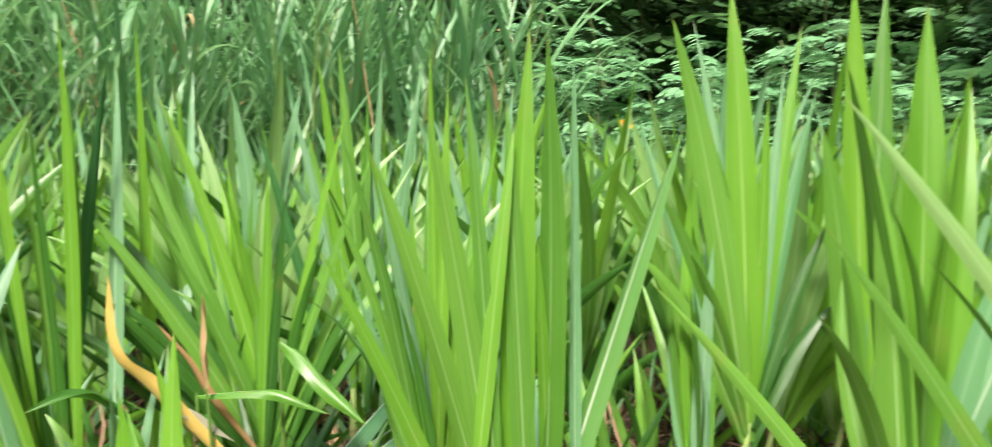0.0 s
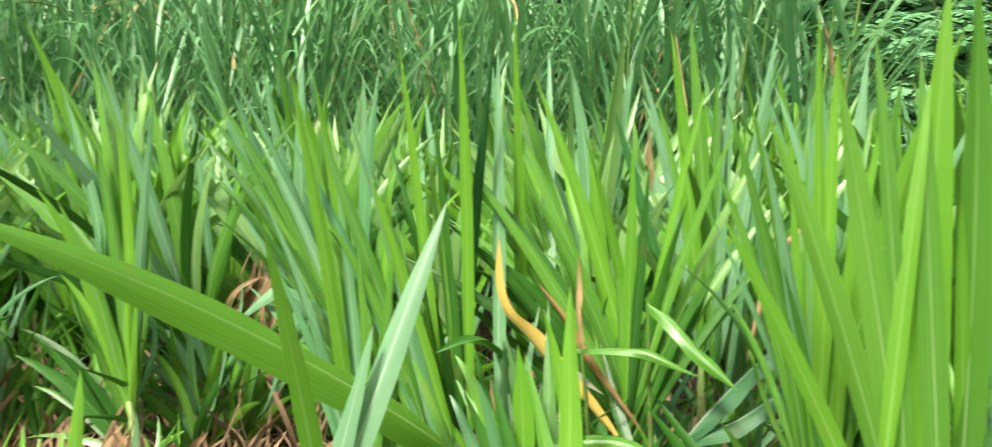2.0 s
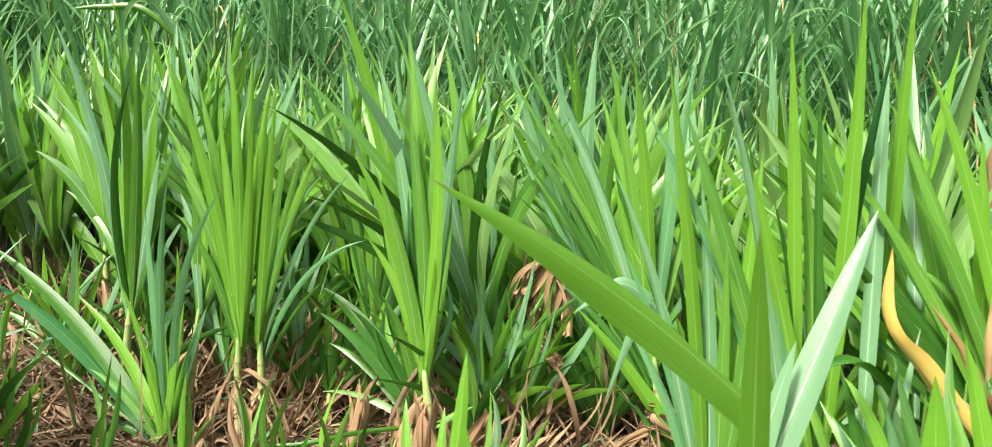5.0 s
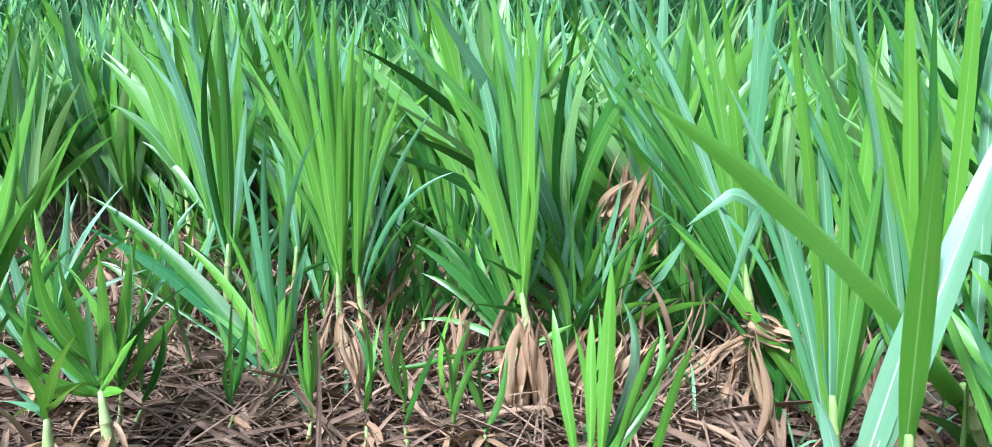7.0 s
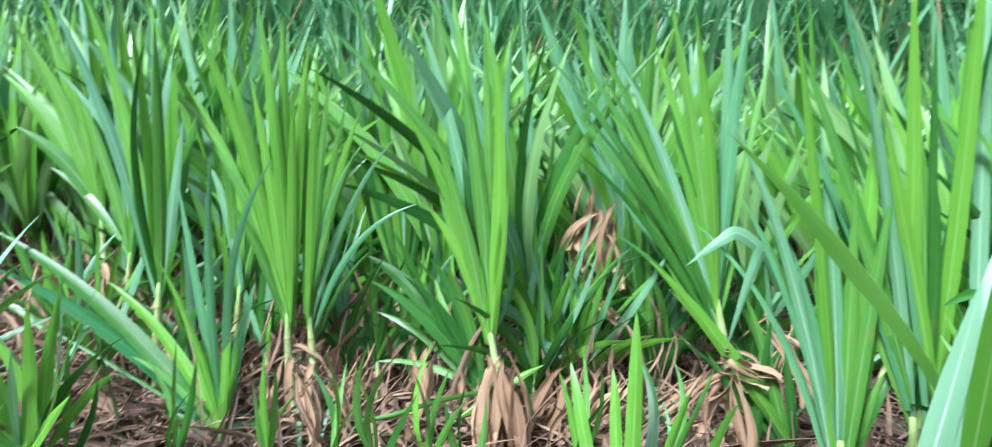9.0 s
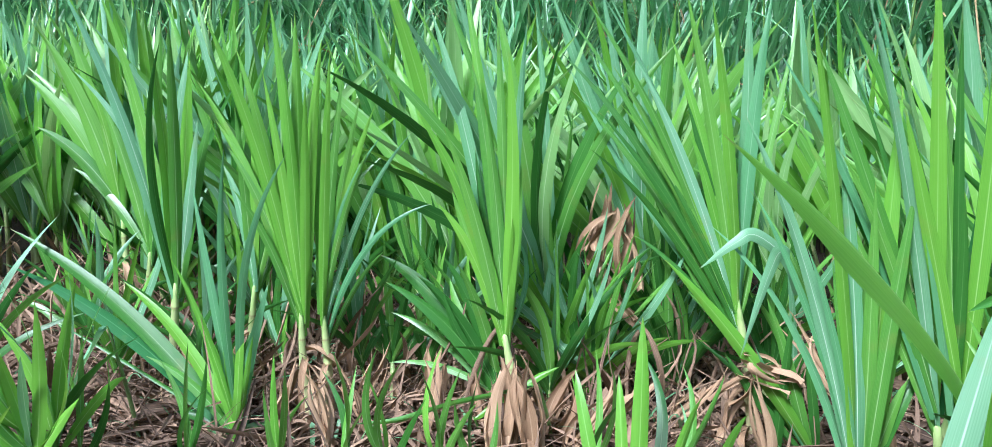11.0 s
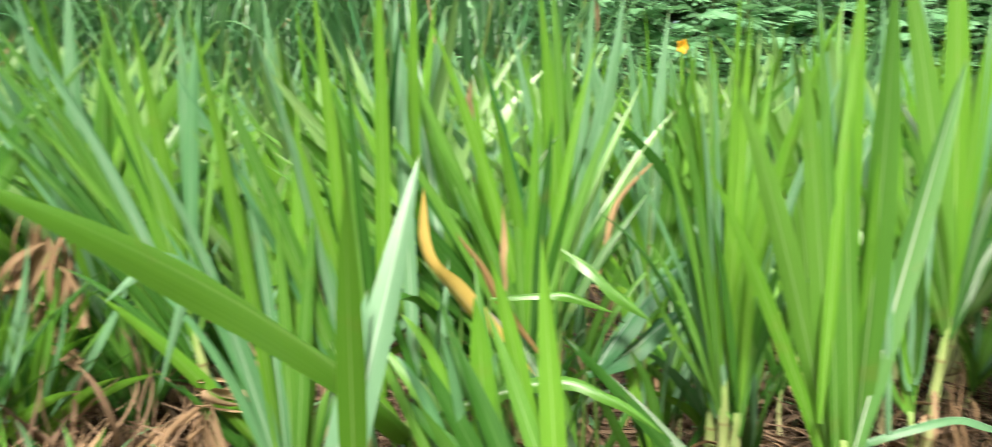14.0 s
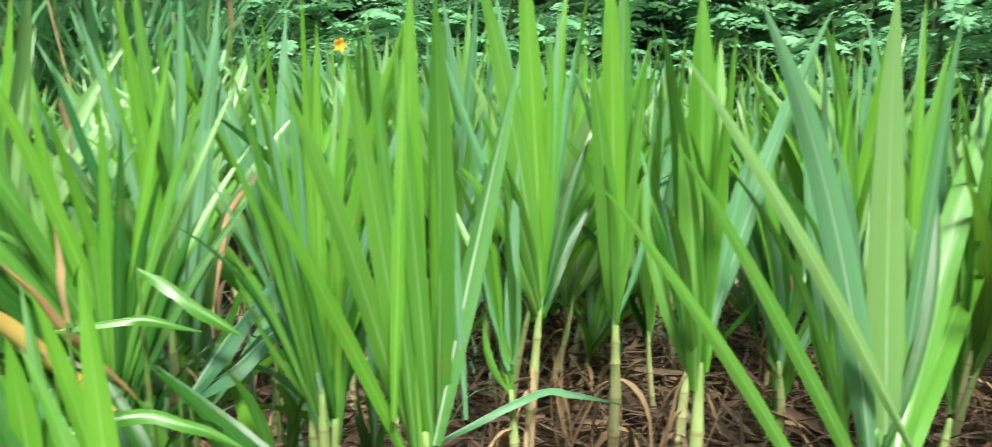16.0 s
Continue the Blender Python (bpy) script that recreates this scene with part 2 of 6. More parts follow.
class Mesh:
    """Gathers strips and tubes, and makes one mesh of them."""

    def __init__(self):
        self.v, self.f, self.uv = [], [], []

    def grid(self, rows, us, vs, rowu=None):
        o, k = len(self.v), len(us)
        for r in rows:
            self.v.extend(tuple(p) for p in r)
        for i in range(len(rows) - 1):
            for j in range(k - 1):
                a = o + i * k + j
                self.f.append((a, a + 1, a + k + 1, a + k))
                if rowu:
                    self.uv.extend(((rowu[i], vs[i]), (rowu[i], vs[i]), (rowu[i + 1], vs[i + 1]), (rowu[i + 1], vs[i + 1])))
                else:
                    self.uv.extend(((us[j], vs[i]), (us[j + 1], vs[i]), (us[j + 1], vs[i + 1]), (us[j], vs[i + 1])))

    def data(self, name, material):
        me = bpy.data.meshes.new(name)
        me.from_pydata(self.v, [], self.f)
        layer = me.uv_layers.new(name="UVMap")
        layer.data.foreach_set("uv", np.array(self.uv, dtype=np.float32).ravel())
        me.materials.append(material)
        me.polygons.foreach_set("use_smooth", [True] * len(me.polygons))
        me.update()
        return me


def part(name, mesh, material, parent, label=""):
    ob = new(name, mesh if isinstance(mesh, bpy.types.Mesh) else mesh.data(name, material))
    ob.parent = parent
    return tagged(ob, label)


def unit(v):
    return v / max(1e-9, np.linalg.norm(v))


def profile(s, base=0.5):
    """A blade's width along it: narrow at the sheath, widest at two fifths, drawn out to a point."""
    if s < 0.32:
        return base + (1 - base) * math.sin(s / 0.32 * math.pi / 2)
    return max(0.0, 1 - ((s - 0.32) / 0.68) ** 2.1)


def blade(mesh, curve, width, side, segs=14, across=4, fold=0.35, wave=0.0, twist=0.0, base=0.5, rnd=random):
    """A blade along curve(s); side: the way of its width at the root; fold: depth of its channel."""
    pts = [np.array(curve(i / segs), float) for i in range(segs + 1)]
    ph = rnd.uniform(0, 6.3)
    rows = []
    side = np.array(side, float)
    us = [j / across for j in range(across + 1)]
    for i, p in enumerate(pts):
        s = i / segs
        t = unit(pts[min(i + 1, segs)] - pts[max(i - 1, 0)])
        w = unit(side - t * (side @ t))
        side = w
        n = np.cross(t, w)
        a = twist * s + wave * math.sin(ph + s * 9)
        w2 = w * math.cos(a) + n * math.sin(a)
        n2 = np.cross(t, w2)
        half = width * 0.5 * profile(s, base)
        ripple = wave * 0.25 * half * math.sin(ph + 23 * s)
        rows.append([p + w2 * (half * (2 * u - 1)) + n2 * (half * (fold + 1.1 * max(0.0, 1 - s / 0.18)) * (abs(2 * u - 1) ** 1.3) + (ripple if u in (0.0, 1.0) else 0)) for u in us])
    mesh.grid(rows, us, [i / segs for i in range(segs + 1)])


def bezier(a, b, c):
    a, b, c = (np.array(v, float) for v in (a, b, c))
    return lambda s: (1 - s) ** 2 * a + 2 * s * (1 - s) * b + s * s * c


def cubic(a, b, c, d):
    """A smooth line through four places."""
    q = [np.array(v, float) for v in (a, b, c, d)]
    q = [2 * q[0] - q[1]] + q + [2 * q[3] - q[2]]

    def at(s):
        k = min(int(s * 3), 2)
        u = s * 3 - k
        p0, p1, p2, p3 = q[k:k + 4]
        return 0.5 * (2 * p1 + (p2 - p0) * u + (2 * p0 - 5 * p1 + 4 * p2 - p3) * u * u + (3 * p1 - p0 - 3 * p2 + p3) * u ** 3)
    return at


def tube(mesh, pts, radii, sides=8, vs=None, rowu=None):
    us = [j / sides for j in range(sides + 1)]
    rows = []
    n = len(pts)
    pts = [np.array(p, float) for p in pts]
    for i, p in enumerate(pts):
        t = unit(pts[min(i + 1, n - 1)] - pts[max(i - 1, 0)])
        x = unit(np.cross(t, (0.3, 1, 0.2)))
        y = np.cross(t, x)
        rows.append([p + (x * math.cos(6.28319 * u) + y * math.sin(6.28319 * u)) * radii[i] for u in us])
    mesh.grid(rows, us, vs or [i / (n - 1) for i in range(n)], rowu or [0.5] * n)


def stalk_mesh(base, top, radius, rnd, rings=4):
    """A cane with swollen joints, thinner towards its top, and scraps of dry sheath round its foot."""
    base, top = np.array(base, float), np.array(top, float)
    m = Mesh()
    pts, radii, vs, phase = [], [], [], []
    bend = np.array((rnd.uniform(-1, 1), rnd.uniform(-1, 1), 0)) * 0.012
    cuts = [0.0]
    for k in range(rings):
        cuts.append(cuts[-1] + rnd.uniform(0.6, 1.3) * (0.7 if k == 0 else 1))
    for k in range(rings):
        for ds, r in ((0.0, 1.0), (0.06, 1.13), (0.12, 1.02), (0.55, 0.95), (0.96, 0.97)):
            s = (cuts[k] + (cuts[k + 1] - cuts[k]) * ds) / cuts[-1]
            pts.append(base + (top - base) * s + bend * math.sin(s * 3.1))
            radii.append(radius * r * (1 - 0.6 * s ** 3) * rnd.uniform(0.96, 1.04))
            vs.append(s)
            phase.append(ds)
    pts.append(top)
    radii.append(radius * 0.12)
    vs.append(1.0)
    phase.append(1.0)
    tube(m, pts, radii, 8, vs, phase)
    return m


def dry_skirt(thing, top, rnd, n):
    """Dead blades that hang from the lower stalk down to the litter."""
    for k in range(n):
        s = rnd.uniform(0.15, 0.65)
        st = np.array(top) * s
        az = rnd.uniform(0, 6.3)
        d = np.array((math.cos(az), math.sin(az), 0))
        ln = st[2] * rnd.uniform(0.7, 1.3) + 0.04
        end = st + d * rnd.uniform(0.03, 0.13) - np.array((0, 0, min(ln, st[2] + 0.01)))
        m = Mesh()
        blade(m, bezier(st, st + d * rnd.uniform(0.02, 0.09) + np.array((0, 0, 0.02)), end), rnd.uniform(0.006, 0.016), (-d[1], d[0], 0.2), 8, 2, 0.8, 0.4, rnd.uniform(-1.5, 1.5), 0.7, rnd)
        part("dry_leaf", m, M_STRAW, thing, "withered brown blade")


class Plant:
    pass


def grass_plant(base, top, label="upright clump of green fodder grass with long pointed blades"):
    """A grass plant that roots at base; its blades part at top. Blades are added with leaf()."""
    p = Plant()
    rnd = random.Random(int(1000 * abs(base[0])) + int(7000 * abs(base[1])))
    p.rnd, p.blades = rnd, []
    p.base = np.array((base[0], base[1], SOIL - 0.02))
    p.top = np.array(top, float)
    p.thing = new("grass_plant")
    p.thing.location = p.base
    tagged(p.thing, label, "grass plant", "fodder grass plants")
    p.axis = unit(p.top - p.base)
    p.high = np.linalg.norm(p.top - p.base)
    p.reach = min(0.13, 0.5 * p.high)
    m = stalk_mesh((0, 0, 0), (p.top - p.base) * max(0.5, 1 - 0.05 / p.high), rnd.uniform(0.0092, 0.0118) if p.high > 0.16 else 0.0055, rnd, 6 if p.high > 0.25 else 3)
    part("stalk", m, M_STALK, p.thing, "pale jointed stalk")
    if p.high > 0.12:
        dry_skirt(p.thing, p.top - p.base, rnd, rnd.randrange(6, 11))
    return p


def leaf(p, tip, width, mat=None, bow=0.0, sag=0.0, root=None, foot=True):
    """A blade of plant p with its point at tip: it leaves the stalk along it and then leans out."""
    rnd = p.rnd
    tip = np.array(tip, float)
    o = p.base
    view = unit(np.array((-0.15, 0.1, 0.5)) - tip)
    m = Mesh()
    if root is None:
        out = unit(tip - p.top)
        lean = math.acos(max(-1, min(1, float(out @ p.axis))))
        rank = min(1.0, lean / 0.55)
        start = p.top + p.axis * (0.12 * p.reach * (1 - rank) ** 1.2 - 0.06 * min(1, p.high / 0.3) * rank + rnd.uniform(-0.025, 0.01))
        if p.high < 0.12:
            start = p.top - p.axis * p.high * rnd.uniform(0.1, 0.6)
        length = np.linalg.norm(tip - start)
        way = unit(0.75 * p.axis + 0.8 * unit(tip - start))
        across = unit(np.cross(tip - start, view))
        tip = tip + across * rnd.gauss(0, 0.006)
        bow = bow or rnd.gauss(0, 0.014)
        ctrl = start + way * length * 0.45 + across * bow * 2 + np.array((0, 0, sag * 2))
        curve = bezier(start - o, ctrl - o, tip - o)
        phi = rnd.choice((-1, 1)) * rnd.uniform(0.1, 1.15)
        base = 0.36
    else:
        start = np.array(root, float)
        across = unit(np.cross(tip - start, view))
        mid = (start + tip) * 0.5 + across * bow
        down = unit(start - mid)
        low = start + down * min(0.35, start[2] / max(0.25, -down[2]))
        low[2] = min(low[2], -0.01) if low[2] < 0.06 else low[2]
        curve = cubic(low - o, start - o, mid - o, tip - o) if foot else bezier(start - o, mid + across * bow - o, tip - o)
        phi = rnd.uniform(-0.25, 0.25)
        base = 0.35 if foot else 0.6
    side = across * math.cos(phi) + np.cross(unit(tip - start), across) * math.sin(phi)
    blade(m, curve, width, side, 20, 4, rnd.uniform(0.08, 0.28), rnd.uniform(0.03, 0.16), rnd.uniform(-0.45, 0.45), base, rnd)
    if mat is None:
        r = rnd.random()
        mat = M_GREEN if r < 0.56 else M_FRESH if r < 0.76 else M_PALE if r < 0.95 else M_DARK
    return part("leaf", m, mat, p.thing)


def spear(p, root, tip, width, mat, bow=0.0, phi=None):
    """A blade of plant p that comes out of its sheath at root and runs to tip; bow: how far its middle stands off the straight line; phi: how far its face turns."""
    rnd = p.rnd
    o, a, t = p.base, np.array(root, float), np.array(tip, float)
    view = unit(np.array((-0.15, 0.1, 0.5)) - t)
    across = unit(np.cross(t - a, view))
    k = max(0.0, min(1.0, float((a - o) @ p.axis) / p.high))
    stem = o + p.axis * p.high * k
    ctrl = (a + t) * 0.5 + across * bow * 2 + np.array((0, 0, rnd.uniform(0.0, 0.012) + 0.05 * math.hypot(t[0] - a[0], t[1] - a[1])))
    if np.linalg.norm(stem - a) < 0.05:
        start = a * 0.5 + stem * 0.5 - p.axis * min(0.05 + rnd.uniform(0, 0.04), 0.25 * p.high)
        curve = bezier(start - o, ctrl - o, t - o)
        base = 0.42
    else:
        start = a - unit(ctrl - a) * 0.14
        curve = bezier(start - o, ctrl - o, t - o)
        base = 0.4
    along = unit(t - a)
    if phi is None:
        # blades mostly turn their face to the light
        phi = rnd.uniform(0.05, 0.6)
        face = lambda f: np.cross(along, across * math.cos(f) + np.cross(along, across) * math.sin(f))
        lit = lambda f: float(face(f) @ SUNWARD) * (1 if float(face(f) @ view) > 0 else -1)
        if (lit(phi) < lit(-phi)) != (rnd.random() < 0.25):
            phi = -phi
    side = across * math.cos(phi) + np.cross(along, across) * math.sin(phi)
    m = Mesh()
    blade(m, curve, width / math.cos(phi * 0.7), side, 20, 4, rnd.uniform(0.10, 0.36), rnd.uniform(0.03, 0.14), rnd.uniform(-0.4, 0.4), base, rnd)
    p.blades.append((a, t, width))
    return part("leaf", m, mat, p.thing)


def thicken(p, n):
    """n inner blades of plant p, shorter and behind those that stand already."""
    rnd = p.rnd
    for k in range(n):
        (a, t, w), (a2, t2, w2) = rnd.choice(p.blades), rnd.choice(p.blades)
        f, g = rnd.uniform(0.1, 0.9), rnd.uniform(0.5, 0.95)
        r = a * f + a2 * (1 - f)
        stem = p.base + p.axis * float((r - p.base) @ p.axis)
        r = stem + (r - stem) * min(1.0, 0.04 / max(1e-6, float(np.linalg.norm(r - stem))))
        e = r + (t * f + t2 * (1 - f) - r) * g + np.array((rnd.gauss(-0.01, 0.05), abs(rnd.gauss(0.03, 0.06)), 0))
        # Nearly half go dark: the clump's inner shade is put into colour.
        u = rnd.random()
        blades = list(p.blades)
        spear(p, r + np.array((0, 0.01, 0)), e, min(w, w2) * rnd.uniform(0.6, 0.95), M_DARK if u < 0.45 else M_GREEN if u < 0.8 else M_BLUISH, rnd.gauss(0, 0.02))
        p.blades = blades


def fill(p, tips, n):
    """n more blades of plant p, between those that stand already."""
    rnd = p.rnd
    for k in range(n):
        u, v = rnd.choice(tips), rnd.choice(tips)
        w = rnd.uniform(0.2, 0.8)
        t = np.array(u) * w + np.array(v) * (1 - w)
        t = p.top + (t - p.top) * rnd.uniform(0.72, 1.05) + np.array((rnd.gauss(0, 0.03), abs(rnd.gauss(0, 0.07)), 0))
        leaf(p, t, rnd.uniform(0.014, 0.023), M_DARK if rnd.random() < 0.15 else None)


def folded_leaf(p, tip, bend, root, width, mat):
    """A blade broken over at bend, with its point hanging."""
    m = Mesh()
    o = p.base
    a, b, c = (np.array(v, float) - o for v in (root, bend, tip))
    blade(m, cubic(a, a + (b - a) * 0.75 + np.array((0, 0, 0.012)), b + (c - b) * 0.15, c), width, (0.8, 0.5, 0.3), 18, 4, 0.2, 0.08, 0.3, 0.8, p.rnd)
    return part("leaf", m, mat, p.thing, "pale blade broken over with its point hanging")


def withered_leaf(a, b, c, d, width, mat, label):
    """A loose or hanging blade, from its point a to its root d."""
    o = np.array(d, float)
    rnd = random.Random(int(9000 * abs(a[0]) + 500 * abs(a[1])))
    m = Mesh()
    curve = cubic(*(np.array(v, float) - o for v in (d, c, b, a)))
    view = unit(np.array((-0.15, 0.1, 0.5)) - o)
    side = unit(np.cross(np.array(a) - o, view) + 0.3 * view)
    blade(m, curve, width, side, 20, 4, rnd.uniform(0.4, 0.9), 0.25, rnd.uniform(-0.9, 0.9), 0.2, rnd)
    # its own dead or bent shoot, down to the soil
    ob = new("grass_shoot")
    ob.location = o
    part("leaf", m, mat, ob)
    if o[2] > 0.03:
        s = stalk_mesh((0.03, 0.04, SOIL - o[2] - 0.02), (0, 0, 0.004), 0.004, rnd, 3)
        part("stalk", s, M_TALLSTALK, ob, "thin green stalk")
    return tagged(ob, label, "grass shoot")


def straw(a, b, width):
    """A dry straw that leans from a down to b."""
    o = np.array(b, float)
    o[2] = min(o[2], 0.0) if o[2] < 0.08 else o[2]
    rnd = random.Random(int(7000 * abs(a[0])))
    m = Mesh()
    top = np.array(a, float) - o
    for k in range(4):
        j, h, q = (np.array((rnd.uniform(-1, 1), rnd.uniform(-1, 1), rnd.uniform(-0.5, 0.5))) * 0.02 for i in range(3))
        blade(m, bezier(j, top * 0.5 + 2.2 * h, top * rnd.uniform(0.7, 1.05) + q), width * rnd.uniform(0.3, 0.75), (rnd.uniform(-1, 1), rnd.uniform(-1, 1), 0), 9, 4, rnd.uniform(0.3, 0.9), 0.15, rnd.uniform(-0.8, 0.8), 0.7, rnd)
    ob = new("straw", m.data("straw", M_STRAW))
    ob.location = o
    return tagged(ob, "tan dry straw sheath hanging over the litter", "straw", "dry straw")




# ---- the nearest plants ----
p = grass_plant((-1.679, 1.720), (-1.688, 1.72, 0.342), 'upright clump of broad dark green blades on a pale jointed stalk')
spear(p, (-1.686, 1.721, 0.356), (-1.867, 1.714, 0.716), 0.040, M_GREEN, 0.009)
spear(p, (-1.687, 1.722, 0.356), (-1.934, 1.727, 0.623), 0.041, M_GREEN, 0.009)
spear(p, (-1.672, 1.71, 0.365), (-1.84, 1.753, 0.755), 0.036, M_FRESH, 0.009)
spear(p, (-1.682, 1.728, 0.363), (-1.881, 1.691, 0.501), 0.036, M_GREEN, 0.007)
spear(p, (-1.668, 1.714, 0.38), (-1.795, 1.82, 0.836), 0.027, M_PALE, 0.006)
spear(p, (-1.682, 1.732, 0.363), (-1.697, 1.713, 0.8), 0.030, M_FRESH, 0.007)
spear(p, (-1.686, 1.728, 0.355), (-1.781, 1.737, 0.639), 0.031, M_FRESH, 0.006)
spear(p, (-1.673, 1.719, 0.372), (-1.671, 1.8, 0.84), 0.036, M_PALE, 0.000)
spear(p, (-1.664, 1.712, 0.365), (-1.697, 1.754, 0.67), 0.031, M_FRESH, 0.003)
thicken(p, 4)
p = grass_plant((-1.586, 1.680), (-1.589, 1.68, 0.269))
spear(p, (-1.595, 1.689, 0.268), (-1.735, 1.713, 0.596), 0.026, M_GREEN, 0.006)
spear(p, (-1.593, 1.686, 0.268), (-1.639, 1.702, 0.751), 0.025, M_PALE, 0.006)
spear(p, (-1.579, 1.67, 0.279), (-1.559, 1.717, 0.738), 0.026, M_GREEN, 0.000)
spear(p, (-1.586, 1.682, 0.269), (-1.513, 1.726, 0.712), 0.023, M_PALE, 0.000)
spear(p, (-1.576, 1.669, 0.272), (-1.477, 1.68, 0.585), 0.023, M_DARK, 0.000)
spear(p, (-1.592, 1.679, 0.262), (-1.83, 1.737, 0.403), 0.022, M_GREEN, 0.009)
thicken(p, 3)
p = grass_plant((-1.362, 1.420), (-1.347, 1.42, 0.273), 'upright clump with broad fresh green blades and a pale arching one')
spear(p, (-1.353, 1.429, 0.253), (-1.592, 1.462, 0.633), 0.018, M_PALE, 0.039)
spear(p, (-1.354, 1.43, 0.252), (-1.518, 1.461, 0.785), 0.026, M_GREEN, 0.012)
spear(p, (-1.349, 1.427, 0.259), (-1.399, 1.429, 0.74), 0.027, M_FRESH, 0.009)
spear(p, (-1.347, 1.43, 0.259), (-1.309, 1.434, 0.649), 0.031, M_FRESH, 0.000)
spear(p, (-1.352, 1.429, 0.271), (-1.353, 1.5, 0.673), 0.028, M_PALE, -0.012)
spear(p, (-1.341, 1.41, 0.257), (-1.655, 1.52, 0.806), 0.025, M_PALE, 0.015)
spear(p, (-1.334, 1.413, 0.263), (-1.331, 1.404, 0.721), 0.024, M_GREEN, 0.002)
spear(p, (-1.353, 1.418, 0.261), (-1.495, 1.487, 0.62), 0.026, M_GREEN, 0.010)
spear(p, (-1.335, 1.415, 0.263), (-1.28, 1.453, 0.55), 0.024, M_GREEN, -0.002)
spear(p, (-1.346, 1.417, 0.262), (-1.378, 1.441, 0.525), 0.028, M_FRESH, 0.002)
spear(p, (-1.34, 1.422, 0.255), (-1.292, 1.425, 0.539), 0.021, M_PALE, 0.000)
thicken(p, 5)
p = grass_plant((-1.200, 1.400), (-1.167, 1.4, 0.284), 'slim grass shoot with a pale green stalk')
spear(p, (-1.172, 1.41, 0.282), (-1.218, 1.428, 0.563), 0.019, M_GREEN, 0.000)
spear(p, (-1.173, 1.41, 0.282), (-1.187, 1.438, 0.528), 0.017, M_FRESH, 0.000)
spear(p, (-1.171, 1.412, 0.282), (-1.153, 1.456, 0.516), 0.018, M_DARK, 0.000)
spear(p, (-1.161, 1.392, 0.286), (-1.252, 1.437, 0.456), 0.018, M_PALE, 0.005)
spear(p, (-1.168, 1.411, 0.282), (-1.131, 1.456, 0.409), 0.016, M_GREEN, -0.005)
thicken(p, 3)
p = grass_plant((-1.148, 1.290), (-1.161, 1.29, 0.023), 'low spreading grass clump with long blades arching over the litter')
spear(p, (-1.173, 1.292, 0.022), (-1.651, 1.35, 0.324), 0.031, M_DARK, 0.016)
spear(p, (-1.177, 1.283, 0.019), (-1.659, 1.331, 0.262), 0.033, M_STEEL, 0.019)
spear(p, (-1.167, 1.292, 0.034), (-1.408, 1.343, 0.24), 0.023, M_FRESH, 0.009)
spear(p, (-1.154, 1.28, 0.04), (-1.269, 1.288, 0.303), 0.013, M_FRESH, 0.005)
spear(p, (-1.162, 1.302, 0.065), (-1.259, 1.345, 0.432), 0.015, M_BLUISH, -0.004)
spear(p, (-1.154, 1.297, 0.067), (-1.147, 1.269, 0.505), 0.015, M_BLUISH, -0.015)
spear(p, (-1.143, 1.282, 0.074), (-1.151, 1.301, 0.374), 0.014, M_FRESH, 0.009)
spear(p, (-1.151, 1.296, 0.08), (-1.045, 1.289, 0.492), 0.015, M_BLUISH, -0.038)
spear(p, (-1.147, 1.279, 0.029), (-1.115, 1.347, 0.256), 0.020, M_BLUISH, -0.002)
spear(p, (-1.155, 1.279, 0.017), (-1.242, 1.321, 0.183), 0.022, M_FRESH, 0.005)
spear(p, (-1.165, 1.286, 0.007), (-1.301, 1.332, 0.093), 0.025, M_GREEN, 0.005)
spear(p, (-1.147, 1.302, 0.019), (-1.089, 1.348, -0.011), 0.015, M_GREEN, 0.005)
spear(p, (-1.168, 1.302, -0.006), (-1.293, 1.311, 0.006), 0.026, M_DARK, 0.007)
spear(p, (-1.144, 1.28, 0.017), (-1.117, 1.291, 0.175), 0.011, M_FRESH, 0.000)
spear(p, (-1.149, 1.279, 0.017), (-1.192, 1.32, 0.231), 0.018, M_FRESH, 0.000)
spear(p, (-1.166, 1.288, 0.012), (-1.321, 1.28, 0.122), 0.018, M_GREEN, 0.009)
thicken(p, 8)
p = grass_plant((-1.053, 1.390), (-1.078, 1.39, 0.242), 'upright fan of narrow green blades on a pale jointed stalk')
spear(p, (-1.073, 1.382, 0.227), (-1.292, 1.421, 0.614), 0.021, M_FRESH, 0.012)
spear(p, (-1.08, 1.399, 0.228), (-1.235, 1.364, 0.722), 0.022, M_FRESH, 0.013)
spear(p, (-1.08, 1.401, 0.228), (-1.235, 1.391, 0.681), 0.020, M_FRESH, 0.009)
spear(p, (-1.073, 1.387, 0.231), (-1.225, 1.45, 0.674), 0.023, M_FRESH, 0.007)
spear(p, (-1.074, 1.39, 0.236), (-1.149, 1.406, 0.632), 0.019, M_FRESH, 0.002)
spear(p, (-1.074, 1.392, 0.236), (-1.141, 1.424, 0.757), 0.022, M_FRESH, 0.006)
spear(p, (-1.072, 1.393, 0.242), (-1.118, 1.416, 0.667), 0.021, M_FRESH, 0.002)
spear(p, (-1.07, 1.39, 0.255), (-1.107, 1.454, 0.738), 0.027, M_FRESH, 0.000)
spear(p, (-1.072, 1.395, 0.241), (-1.032, 1.403, 0.688), 0.022, M_FRESH, -0.006)
spear(p, (-1.064, 1.385, 0.244), (-1.056, 1.384, 0.61), 0.018, M_FRESH, 0.000)
spear(p, (-1.076, 1.391, 0.242), (-1.211, 1.458, 0.563), 0.022, M_FRESH, 0.006)
